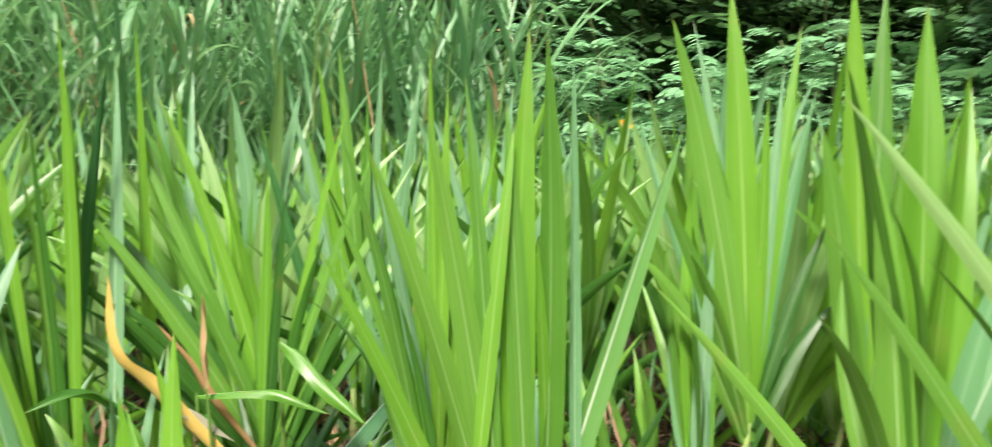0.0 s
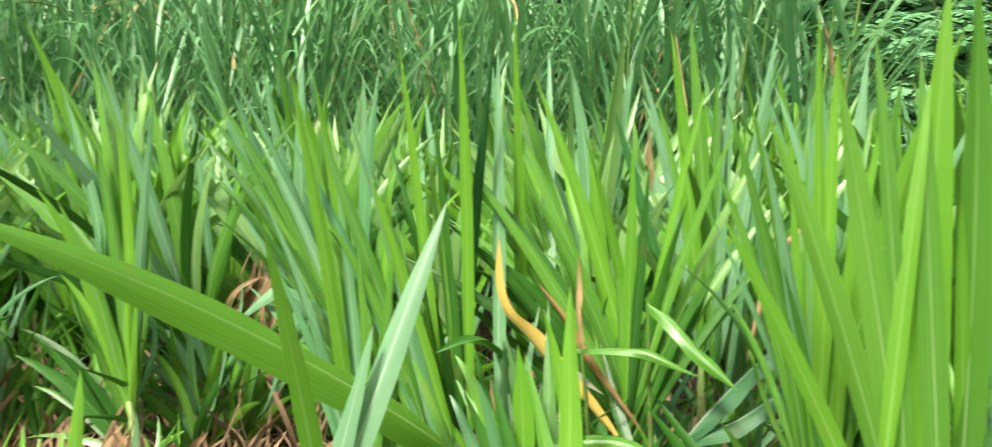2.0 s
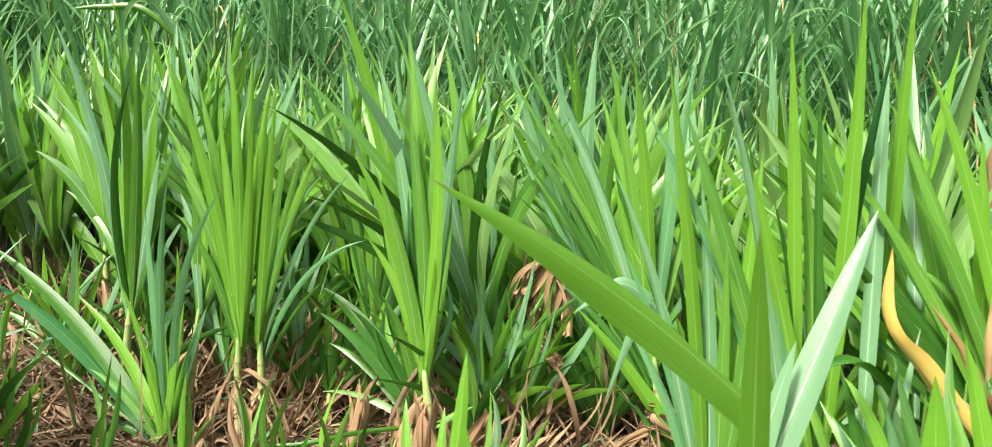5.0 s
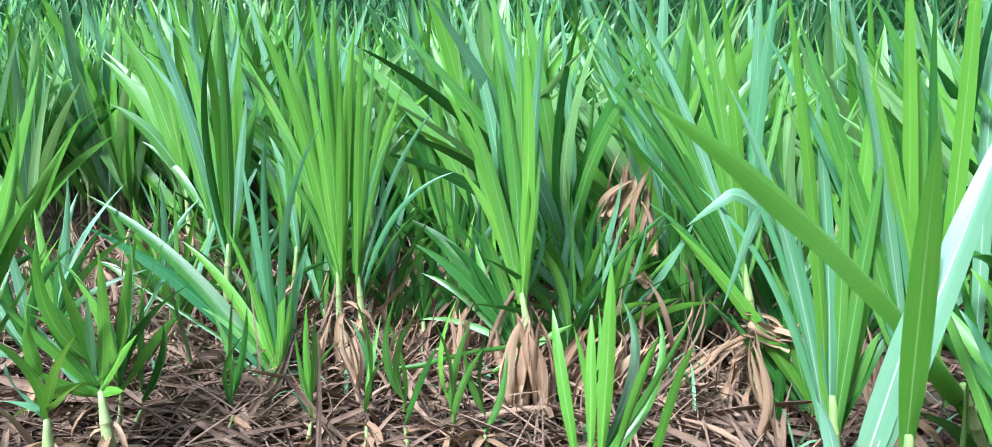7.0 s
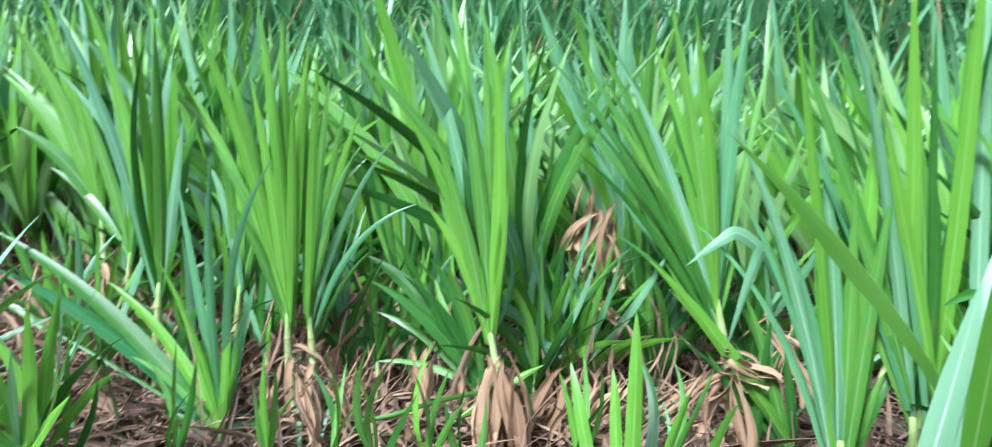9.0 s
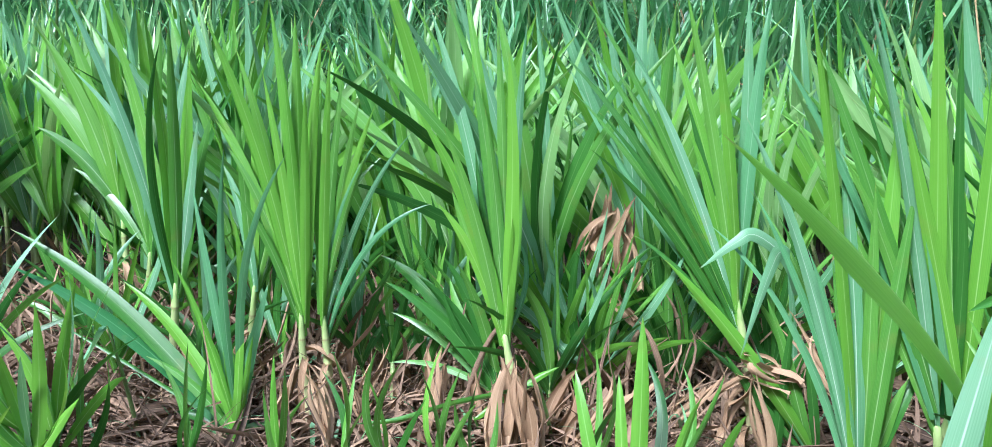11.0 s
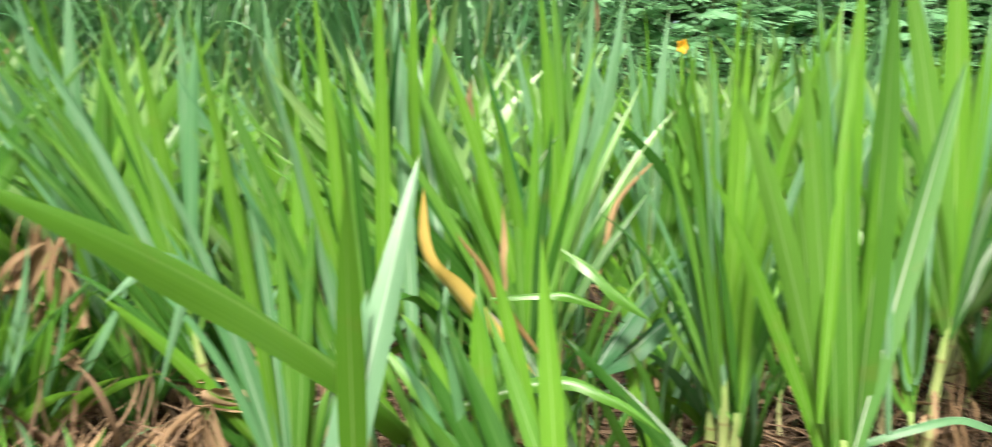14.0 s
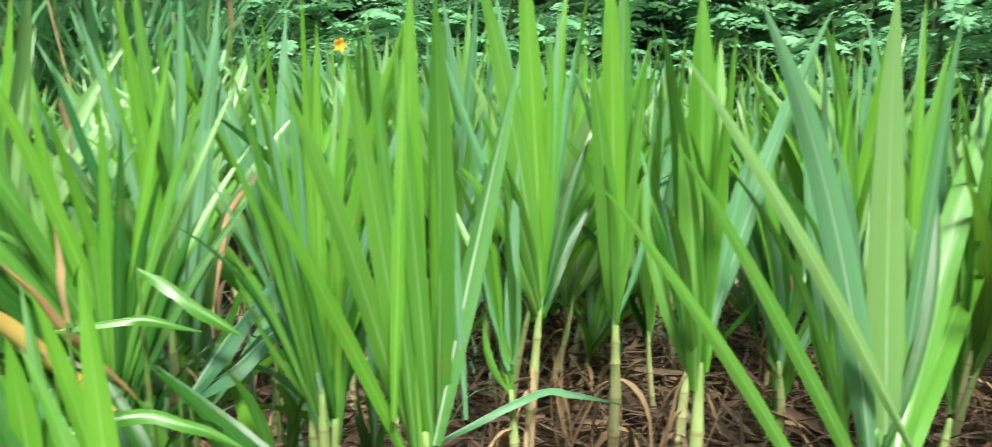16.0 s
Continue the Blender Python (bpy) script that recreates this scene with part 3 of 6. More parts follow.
spear(p, (-1.073, 1.378, 0.239), (-1.251, 1.415, 0.54), 0.019, M_FRESH, 0.009)
spear(p, (-1.078, 1.392, 0.242), (-1.221, 1.402, 0.492), 0.019, M_GREEN, 0.006)
spear(p, (-1.084, 1.393, 0.229), (-1.189, 1.362, 0.418), 0.015, M_GREEN, 0.006)
thicken(p, 7)
p = grass_plant((-1.026, 1.410), (-1.044, 1.41, 0.239), 'narrow-bladed green clump on a pale jointed stalk')
spear(p, (-1.044, 1.399, 0.242), (-1.009, 1.443, 0.646), 0.017, M_GREEN, 0.000)
spear(p, (-1.048, 1.409, 0.233), (-0.978, 1.443, 0.584), 0.017, M_GREEN, 0.000)
spear(p, (-1.044, 1.406, 0.228), (-0.95, 1.448, 0.573), 0.017, M_FRESH, -0.007)
spear(p, (-1.048, 1.416, 0.225), (-0.879, 1.451, 0.528), 0.011, M_PALE, -0.014)
spear(p, (-1.044, 1.399, 0.242), (-1.008, 1.382, 0.665), 0.018, M_FRESH, 0.000)
spear(p, (-1.041, 1.421, 0.2), (-0.843, 1.448, 0.397), 0.012, M_BLUISH, -0.030)
spear(p, (-1.048, 1.409, 0.239), (-0.945, 1.405, 0.5), 0.013, M_GREEN, -0.003)
spear(p, (-1.048, 1.406, 0.252), (-1.013, 1.439, 0.566), 0.015, M_DARK, 0.000)
spear(p, (-1.051, 1.406, 0.24), (-1.052, 1.416, 0.645), 0.019, M_GREEN, 0.005)
thicken(p, 4)
p = grass_plant((-1.000, 1.750), (-0.947, 1.75, 0.235), 'leaning clump of narrow dark green blades')
spear(p, (-0.948, 1.752, 0.22), (-1.191, 1.757, 0.764), 0.023, M_DARK, 0.017)
spear(p, (-0.946, 1.747, 0.221), (-1.118, 1.75, 0.674), 0.021, M_GREEN, 0.014)
spear(p, (-0.937, 1.739, 0.231), (-1.095, 1.797, 0.817), 0.026, M_FRESH, 0.011)
spear(p, (-0.941, 1.756, 0.22), (-1.068, 1.777, 0.69), 0.021, M_PALE, 0.011)
spear(p, (-0.946, 1.743, 0.207), (-1.092, 1.751, 0.491), 0.021, M_DARK, 0.011)
spear(p, (-0.931, 1.744, 0.223), (-1.009, 1.8, 0.72), 0.024, M_PALE, 0.006)
spear(p, (-0.929, 1.748, 0.222), (-0.941, 1.739, 0.675), 0.023, M_GREEN, 0.004)
spear(p, (-0.923, 1.74, 0.224), (-0.897, 1.79, 0.593), 0.023, M_DARK, 0.000)
thicken(p, 4)
p = grass_plant((-0.651, 1.400), (-0.703, 1.4, 0.227), 'leaning clump of green blades on a brown-sheathed stalk')
spear(p, (-0.706, 1.396, 0.222), (-0.858, 1.402, 0.563), 0.026, M_FRESH, 0.018)
spear(p, (-0.703, 1.399, 0.227), (-0.773, 1.453, 0.649), 0.026, M_GREEN, 0.007)
spear(p, (-0.702, 1.409, 0.23), (-0.802, 1.5, 0.8), 0.025, M_FRESH, 0.007)
spear(p, (-0.7, 1.396, 0.228), (-0.696, 1.387, 0.667), 0.025, M_FRESH, 0.011)
spear(p, (-0.705, 1.409, 0.23), (-0.744, 1.435, 0.57), 0.024, M_GREEN, 0.005)
spear(p, (-0.709, 1.393, 0.222), (-0.826, 1.415, 0.405), 0.019, M_FRESH, 0.011)
spear(p, (-0.712, 1.401, 0.208), (-0.805, 1.382, 0.539), 0.022, M_GREEN, 0.011)
spear(p, (-0.696, 1.407, 0.231), (-0.683, 1.389, 0.387), 0.014, M_FRESH, 0.004)
spear(p, (-0.702, 1.408, 0.23), (-0.684, 1.5, 0.732), 0.019, M_PALE, 0.000)
spear(p, (-0.705, 1.392, 0.228), (-0.866, 1.5, 0.754), 0.025, M_PALE, 0.012)
spear(p, (-0.706, 1.407, 0.224), (-0.793, 1.398, 0.47), 0.022, M_GREEN, 0.009)
spear(p, (-0.702, 1.403, 0.232), (-0.735, 1.48, 0.73), 0.021, M_GREEN, 0.005)
thicken(p, 6)
p = grass_plant((-0.682, 1.450), (-0.73, 1.45, 0.096), 'low spreading grass clump with broad dark green blades')
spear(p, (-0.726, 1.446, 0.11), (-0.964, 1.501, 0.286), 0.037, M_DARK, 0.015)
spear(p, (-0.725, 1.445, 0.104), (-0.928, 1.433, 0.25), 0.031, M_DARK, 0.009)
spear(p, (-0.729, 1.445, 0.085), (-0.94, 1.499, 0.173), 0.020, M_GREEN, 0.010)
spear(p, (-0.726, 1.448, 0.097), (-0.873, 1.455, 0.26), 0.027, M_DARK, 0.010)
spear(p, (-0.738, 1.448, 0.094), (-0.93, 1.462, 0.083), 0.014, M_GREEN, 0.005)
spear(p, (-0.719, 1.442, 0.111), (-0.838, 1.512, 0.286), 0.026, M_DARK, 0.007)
spear(p, (-0.72, 1.461, 0.105), (-0.787, 1.42, 0.295), 0.021, M_GREEN, 0.005)
thicken(p, 3)
p = grass_plant((-0.637, 1.660), (-0.646, 1.66, 0.12))
spear(p, (-0.643, 1.672, 0.109), (-0.81, 1.718, 0.43), 0.023, M_DARK, 0.011)
spear(p, (-0.643, 1.671, 0.11), (-0.768, 1.673, 0.568), 0.024, M_DARK, 0.011)
spear(p, (-0.645, 1.653, 0.115), (-0.73, 1.723, 0.486), 0.025, M_GREEN, 0.007)
spear(p, (-0.647, 1.668, 0.11), (-0.702, 1.705, 0.635), 0.022, M_DARK, 0.005)
spear(p, (-0.642, 1.66, 0.113), (-0.668, 1.696, 0.394), 0.020, M_GREEN, 0.003)
spear(p, (-0.639, 1.656, 0.114), (-0.695, 1.659, 0.773), 0.021, M_PALE, 0.008)
spear(p, (-0.642, 1.65, 0.116), (-0.745, 1.653, 0.684), 0.021, M_GREEN, 0.010)
spear(p, (-0.637, 1.655, 0.114), (-0.616, 1.689, 0.57), 0.020, M_GREEN, 0.000)
thicken(p, 4)
p = grass_plant((-0.504, 1.740), (-0.518, 1.74, 0.037), 'leaning clump of narrow dark green blades')
spear(p, (-0.517, 1.729, 0.026), (-0.673, 1.791, 0.505), 0.023, M_DARK, 0.014)
spear(p, (-0.511, 1.745, 0.021), (-0.622, 1.8, 0.427), 0.021, M_DARK, 0.011)
spear(p, (-0.504, 1.75, 0.02), (-0.647, 1.802, 0.583), 0.021, M_DARK, 0.014)
spear(p, (-0.525, 1.742, 0.021), (-0.565, 1.8, 0.284), 0.017, M_GREEN, 0.003)
spear(p, (-0.52, 1.746, 0.02), (-0.51, 1.711, 0.273), 0.016, M_DARK, 0.000)
spear(p, (-0.527, 1.735, 0.024), (-0.686, 1.727, 0.264), 0.021, M_GREEN, 0.011)
spear(p, (-0.511, 1.741, 0.023), (-0.459, 1.776, 0.291), 0.016, M_DARK, -0.004)
spear(p, (-0.525, 1.751, 0.019), (-0.6, 1.751, 0.176), 0.021, M_DARK, 0.006)
spear(p, (-0.516, 1.736, 0.024), (-0.584, 1.771, 0.388), 0.021, M_DARK, 0.006)
spear(p, (-0.511, 1.749, 0.02), (-0.55, 1.735, 0.503), 0.020, M_GREEN, 0.005)
spear(p, (-0.504, 1.747, 0.021), (-0.432, 1.758, 0.196), 0.016, M_GREEN, -0.006)
spear(p, (-0.532, 1.733, 0.031), (-0.687, 1.745, 0.388), 0.021, M_DARK, 0.011)
thicken(p, 6)
p = grass_plant((-0.245, 1.480), (-0.305, 1.48, 0.301), 'leaning clump of narrow green blades on a pale jointed stalk')
spear(p, (-0.308, 1.488, 0.263), (-0.622, 1.503, 0.746), 0.017, M_GREEN, 0.016)
spear(p, (-0.308, 1.487, 0.269), (-0.586, 1.467, 0.767), 0.018, M_GREEN, 0.016)
spear(p, (-0.307, 1.487, 0.275), (-0.561, 1.542, 0.782), 0.021, M_PALE, 0.016)
spear(p, (-0.31, 1.468, 0.268), (-0.632, 1.532, 0.679), 0.016, M_DARK, 0.014)
spear(p, (-0.313, 1.489, 0.251), (-0.603, 1.513, 0.607), 0.015, M_GREEN, 0.012)
spear(p, (-0.313, 1.475, 0.266), (-0.552, 1.455, 0.573), 0.015, M_DARK, 0.009)
spear(p, (-0.309, 1.481, 0.271), (-0.514, 1.477, 0.584), 0.017, M_GREEN, 0.009)
spear(p, (-0.308, 1.479, 0.277), (-0.466, 1.492, 0.61), 0.019, M_FRESH, 0.007)
spear(p, (-0.308, 1.468, 0.285), (-0.433, 1.528, 0.703), 0.021, M_FRESH, 0.007)
spear(p, (-0.307, 1.471, 0.291), (-0.415, 1.455, 0.776), 0.022, M_GREEN, 0.004)
spear(p, (-0.305, 1.47, 0.291), (-0.371, 1.462, 0.761), 0.023, M_FRESH, 0.007)
spear(p, (-0.303, 1.491, 0.292), (-0.303, 1.56, 0.784), 0.025, M_PALE, 0.007)
spear(p, (-0.303, 1.47, 0.297), (-0.266, 1.535, 0.787), 0.024, M_BLUISH, -0.005)
spear(p, (-0.307, 1.476, 0.284), (-0.392, 1.5, 0.54), 0.019, M_FRESH, 0.003)
spear(p, (-0.314, 1.476, 0.242), (-0.566, 1.481, 0.506), 0.013, M_DARK, 0.009)
spear(p, (-0.31, 1.482, 0.267), (-0.534, 1.515, 0.654), 0.017, M_GREEN, 0.011)
spear(p, (-0.309, 1.473, 0.278), (-0.493, 1.486, 0.664), 0.019, M_PALE, 0.009)
spear(p, (-0.309, 1.471, 0.273), (-0.472, 1.483, 0.528), 0.015, M_DARK, 0.006)
spear(p, (-0.303, 1.485, 0.282), (-0.337, 1.506, 0.598), 0.021, M_GREEN, 0.000)
spear(p, (-0.32, 1.47, 0.231), (-0.479, 1.488, 0.352), 0.013, M_DARK, 0.005)
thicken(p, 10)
folded_leaf(p, (-0.388, 1.121, 0.374), (-0.336, 1.123, 0.418), (-0.26, 1.157, 0.378), .018, M_PALE)
folded_leaf(p, (-0.333, 1.093, 0.266), (-0.293, 1.126, 0.4), (-0.25, 1.153, 0.343), .021, M_PALE)
p = grass_plant((-0.147, 1.400), (-0.172, 1.4, 0.039), 'grass clump with broad light green blades leaning low over the litter')
spear(p, (-0.167, 1.397, 0.035), (-0.427, 1.388, 0.332), 0.025, M_FRESH, 0.004)
spear(p, (-0.176, 1.407, 0.036), (-0.387, 1.43, 0.273), 0.017, M_GREEN, 0.006)
spear(p, (-0.224, 1.407, 0.033), (-0.214, 1.408, 0.252), 0.018, M_DARK, 0.000)
spear(p, (-0.183, 1.398, 0.039), (-0.254, 1.432, 0.267), 0.020, M_GREEN, 0.003)
spear(p, (-0.161, 1.4, 0.04), (-0.189, 1.407, 0.185), 0.016, M_DARK, 0.000)
thicken(p, 3)
p = grass_plant((-0.182, 1.060), (-0.191, 1.06, 0.225), 'upright clump with bluish narrow and broad green blades')
spear(p, (-0.198, 1.058, 0.217), (-0.33, 1.1, 0.48), 0.011, M_BLUISH, 0.005)
spear(p, (-0.196, 1.059, 0.225), (-0.3, 1.099, 0.455), 0.010, M_DARK, 0.004)
spear(p, (-0.191, 1.061, 0.216), (-0.271, 1.055, 0.422), 0.009, M_BLUISH, 0.002)
spear(p, (-0.196, 1.05, 0.186), (-0.347, 1.1, 0.575), 0.016, M_PALE, 0.012)
spear(p, (-0.191, 1.058, 0.191), (-0.288, 1.072, 0.719), 0.019, M_FRESH, 0.003)
spear(p, (-0.178, 1.07, 0.178), (-0.166, 1.118, 0.61), 0.024, M_FRESH, 0.000)
spear(p, (-0.178, 1.07, 0.179), (-0.2, 1.067, 0.502), 0.017, M_GREEN, 0.000)
spear(p, (-0.191, 1.054, 0.193), (-0.237, 1.109, 0.572), 0.018, M_PALE, 0.005)
spear(p, (-0.18, 1.051, 0.186), (-0.152, 1.076, 0.503), 0.017, M_GREEN, -0.002)
spear(p, (-0.184, 1.064, 0.181), (-0.238, 1.111, 0.472), 0.015, M_DARK, 0.005)
spear(p, (-0.171, 1.067, 0.18), (-0.105, 1.119, 0.278), 0.017, M_DARK, 0.000)
spear(p, (-0.179, 1.066, 0.18), (-0.131, 1.097, 0.258), 0.015, M_GREEN, 0.000)
thicken(p, 6)
p = grass_plant((-0.088, 1.080), (-0.103, 1.08, 0.257), 'upright clump with broad green and pale blades')
spear(p, (-0.112, 1.07, 0.305), (-0.313, 1.106, 0.652), 0.015, M_BLUISH, 0.003)
spear(p, (-0.108, 1.068, 0.304), (-0.266, 1.109, 0.658), 0.021, M_GREEN, -0.003)
spear(p, (-0.103, 1.087, 0.305), (-0.23, 1.064, 0.718), 0.015, M_PALE, 0.003)
spear(p, (-0.108, 1.07, 0.343), (-0.18, 1.054, 0.585), 0.018, M_FRESH, 0.000)
spear(p, (-0.1, 1.089, 0.288), (-0.242, 1.06, 0.534), 0.015, M_GREEN, 0.003)
spear(p, (-0.106, 1.069, 0.31), (-0.156, 1.068, 0.527), 0.015, M_BLUISH, 0.000)
thicken(p, 3)
p = grass_plant((-0.454, 0.820), (-0.463, 0.82, 0.212), 'low fresh green grass shoot with short pointed blades')
spear(p, (-0.5, 0.811, 0.231), (-0.523, 0.874, 0.312), 0.014, M_FRESH, 0.000)
spear(p, (-0.471, 0.824, 0.223), (-0.478, 0.874, 0.31), 0.012, M_FRESH, 0.001)
spear(p, (-0.448, 0.831, 0.214), (-0.457, 0.874, 0.374), 0.017, M_FRESH, 0.000)
spear(p, (-0.424, 0.827, 0.225), (-0.396, 0.848, 0.303), 0.012, M_FRESH, -0.001)
spear(p, (-0.386, 0.826, 0.228), (-0.36, 0.794, 0.311), 0.010, M_FRESH, -0.002)
thicken(p, 3)
p = grass_plant((-0.094, 1.120), (-0.067, 1.12, 0.263), 'upright clump of broad green blades')
spear(p, (-0.08, 1.125, 0.26), (-0.026, 1.141, 0.773), 0.019, M_STEEL, 0.000)
spear(p, (-0.043, 1.126, 0.298), (-0.073, 1.101, 0.81), 0.021, M_FRESH, 0.000)
spear(p, (-0.018, 1.13, 0.333), (-0.025, 1.2, 0.771), 0.020, M_PALE, 0.000)
spear(p, (-0.101, 1.116, 0.297), (-0.151, 1.096, 0.765), 0.019, M_FRESH, 0.002)
spear(p, (-0.059, 1.128, 0.278), (-0.125, 1.146, 0.638), 0.018, M_GREEN, 0.003)
spear(p, (-0.067, 1.112, 0.283), (-0.15, 1.114, 0.554), 0.017, M_DARK, 0.003)
spear(p, (-0.059, 1.123, 0.271), (-0.087, 1.115, 0.488), 0.014, M_DARK, 0.000)
thicken(p, 3)
p = grass_plant((0.186, 1.240), (0.143, 1.24, 0.274), 'upright clump of broad green blades leaning to one side')
spear(p, (0.141, 1.237, 0.237), (-0.003, 1.285, 0.743), 0.025, M_GREEN, 0.004)
spear(p, (0.011, 1.237, 0.305), (-0.002, 1.19, 0.832), 0.024, M_FRESH, 0.000)
spear(p, (0.154, 1.236, 0.238), (0.11, 1.25, 0.646), 0.026, M_FRESH, 0.000)
spear(p, (0.053, 1.238, 0.41), (0.051, 1.44, 0.806), 0.019, M_PALE, 0.000)
spear(p, (0.145, 1.24, 0.274), (-0.073, 1.218, 0.566), 0.018, M_GREEN, 0.005)
spear(p, (0.129, 1.238, 0.274), (-0.063, 1.307, 0.649), 0.025, M_GREEN, 0.006)
spear(p, (0.135, 1.232, 0.276), (-0.021, 1.285, 0.515), 0.019, M_DARK, 0.004)
spear(p, (0.141, 1.246, 0.272), (0.035, 1.279, 0.488), 0.017, M_GREEN, 0.004)
spear(p, (0.145, 1.24, 0.255), (0.079, 1.277, 0.546), 0.018, M_PALE, 0.003)
thicken(p, 4)
p = grass_plant((0.122, 1.140), (0.169, 1.14, 0.29), 'spreading fan of green blades leaning away')
spear(p, (0.169, 1.143, 0.306), (0.268, 1.158, 0.726), 0.016, M_FRESH, -0.003)
spear(p, (0.167, 1.132, 0.301), (0.371, 1.2, 0.658), 0.015, M_GREEN, -0.003)
spear(p, (0.165, 1.146, 0.305), (0.3, 1.12, 0.665), 0.015, M_GREEN, -0.002)
spear(p, (0.177, 1.14, 0.29), (0.392, 1.202, 0.566), 0.015, M_GREEN, -0.005)
spear(p, (0.178, 1.145, 0.271), (0.384, 1.154, 0.51), 0.014, M_DARK, -0.004)
spear(p, (0.167, 1.134, 0.308), (0.184, 1.129, 0.604), 0.016, M_DARK, 0.000)
spear(p, (0.169, 1.142, 0.306), (0.238, 1.13, 0.557), 0.014, M_DARK, -0.002)
spear(p, (0.163, 1.134, 0.308), (0.163, 1.141, 0.636), 0.017, M_FRESH, 0.000)
spear(p, (0.162, 1.151, 0.303), (0.138, 1.179, 0.536), 0.017, M_GREEN, 0.002)
spear(p, (0.178, 1.145, 0.272), (0.288, 1.14, 0.478), 0.014, M_DARK, -0.003)
spear(p, (0.179, 1.148, 0.27), (0.324, 1.151, 0.42), 0.014, M_DARK, -0.003)
spear(p, (0.168, 1.134, 0.291), (0.237, 1.168, 0.455), 0.015, M_DARK, 0.000)
thicken(p, 6)
p = grass_plant((0.316, 1.320), (0.297, 1.32, 0.356), 'tall pale and green clump')
spear(p, (0.289, 1.309, 0.377), (0.239, 1.312, 0.818), 0.024, M_FRESH, 0.004)
spear(p, (0.311, 1.317, 0.405), (0.274, 1.338, 0.843), 0.023, M_GREEN, 0.000)
spear(p, (0.319, 1.317, 0.405), (0.338, 1.307, 0.835), 0.023, M_PALE, 0.000)
spear(p, (0.341, 1.327, 0.375), (0.407, 1.322, 0.826), 0.022, M_PALE, 0.000)
spear(p, (0.352, 1.332, 0.356), (0.397, 1.304, 0.763), 0.020, M_PALE, -0.003)
spear(p, (0.232, 1.322, 0.43), (0.153, 1.338, 0.702), 0.016, M_STEEL, 0.000)
spear(p, (0.298, 1.328, 0.373), (0.223, 1.337, 0.713), 0.018, M_GREEN, 0.003)
spear(p, (0.314, 1.321, 0.375), (0.325, 1.372, 0.769), 0.022, M_GREEN, 0.000)
spear(p, (0.297, 1.325, 0.374), (0.195, 1.338, 0.769), 0.017, M_PALE, 0.004)
thicken(p, 4)
p = grass_plant((0.021, 0.950), (0.016, 0.95, 0.255), 'low grass clump with bright green blades')
spear(p, (0.017, 0.948, 0.252), (-0.066, 1.006, 0.367), 0.019, M_FRESH, 0.002)
spear(p, (0.085, 0.961, 0.234), (0.041, 0.993, 0.428), 0.023, M_FRESH, 0.002)
spear(p, (0.029, 0.944, 0.237), (0.012, 0.967, 0.391), 0.029, M_FRESH, 0.000)
spear(p, (0.002, 0.955, 0.248), (-0.035, 0.943, 0.356), 0.014, M_BLUISH, 0.001)
spear(p, (-0.054, 0.961, 0.24), (-0.116, 0.988, 0.367), 0.015, M_GREEN, 0.002)
spear(p, (-0.026, 0.944, 0.25), (-0.072, 1.005, 0.318), 0.014, M_BLUISH, 0.002)
thicken(p, 3)
p = grass_plant((0.349, 0.930), (0.344, 0.93, 0.317), 'upright fan of green blades on three pale stalks')
spear(p, (0.334, 0.924, 0.316), (0.232, 0.919, 0.673), 0.013, M_GREEN, 0.004)
spear(p, (0.344, 0.935, 0.316), (0.25, 0.919, 0.704), 0.012, M_FRESH, 0.002)
spear(p, (0.35, 0.94, 0.322), (0.341, 0.986, 0.683), 0.012, M_PALE, 0.002)
spear(p, (0.349, 0.939, 0.331), (0.33, 0.926, 0.774), 0.013, M_FRESH, 0.000)
spear(p, (0.344, 0.928, 0.334), (0.353, 0.931, 0.729), 0.017, M_FRESH, 0.000)
spear(p, (0.341, 0.92, 0.328), (0.428, 0.973, 0.694), 0.015, M_FRESH, 0.000)
spear(p, (0.356, 0.938, 0.309), (0.475, 0.909, 0.746), 0.022, M_FRESH, -0.007)
spear(p, (0.351, 0.927, 0.308), (0.516, 0.929, 0.685), 0.013, M_PALE, -0.005)
spear(p, (0.361, 0.934, 0.296), (0.465, 0.958, 0.507), 0.016, M_DARK, -0.003)
spear(p, (0.361, 0.926, 0.289), (0.409, 0.901, 0.44), 0.015, M_DARK, -0.002)
spear(p, (0.338, 0.93, 0.301), (0.221, 0.944, 0.611), 0.013, M_GREEN, 0.007)
spear(p, (0.338, 0.932, 0.309), (0.259, 0.921, 0.595), 0.012, M_DARK, 0.003)
spear(p, (0.332, 0.927, 0.294), (0.255, 0.996, 0.449), 0.009, M_GREEN, 0.004)
spear(p, (0.342, 0.921, 0.311), (0.427, 0.954, 0.484), 0.016, M_DARK, 0.000)
spear(p, (0.374, 0.934, 0.268), (0.445, 0.927, 0.398), 0.017, M_DARK, -0.002)
spear(p, (0.342, 0.939, 0.315), (0.269, 0.911, 0.632), 0.015, M_PALE, 0.004)
spear(p, (0.334, 0.92, 0.321), (0.328, 0.991, 0.486), 0.018, M_PALE, 0.000)
spear(p, (0.341, 0.927, 0.318), (0.418, 0.994, 0.663), 0.016, M_GREEN, 0.000)
thicken(p, 9)
p = grass_plant((0.405, 0.780), (0.394, 0.78, 0.289), 'broad bright green grass clump with one white-ribbed blade')
spear(p, (0.358, 0.786, 0.308), (0.251, 0.827, 0.645), 0.027, M_GREEN, 0.004)
spear(p, (0.365, 0.784, 0.309), (0.296, 0.78, 0.682), 0.027, M_GREEN, 0.002)
spear(p, (0.385, 0.787, 0.295), (0.408, 0.815, 0.77), 0.035, M_FRESH, -0.004)
spear(p, (0.436, 0.786, 0.294), (0.411, 0.777, 0.762), 0.033, M_GREEN, 0.002)
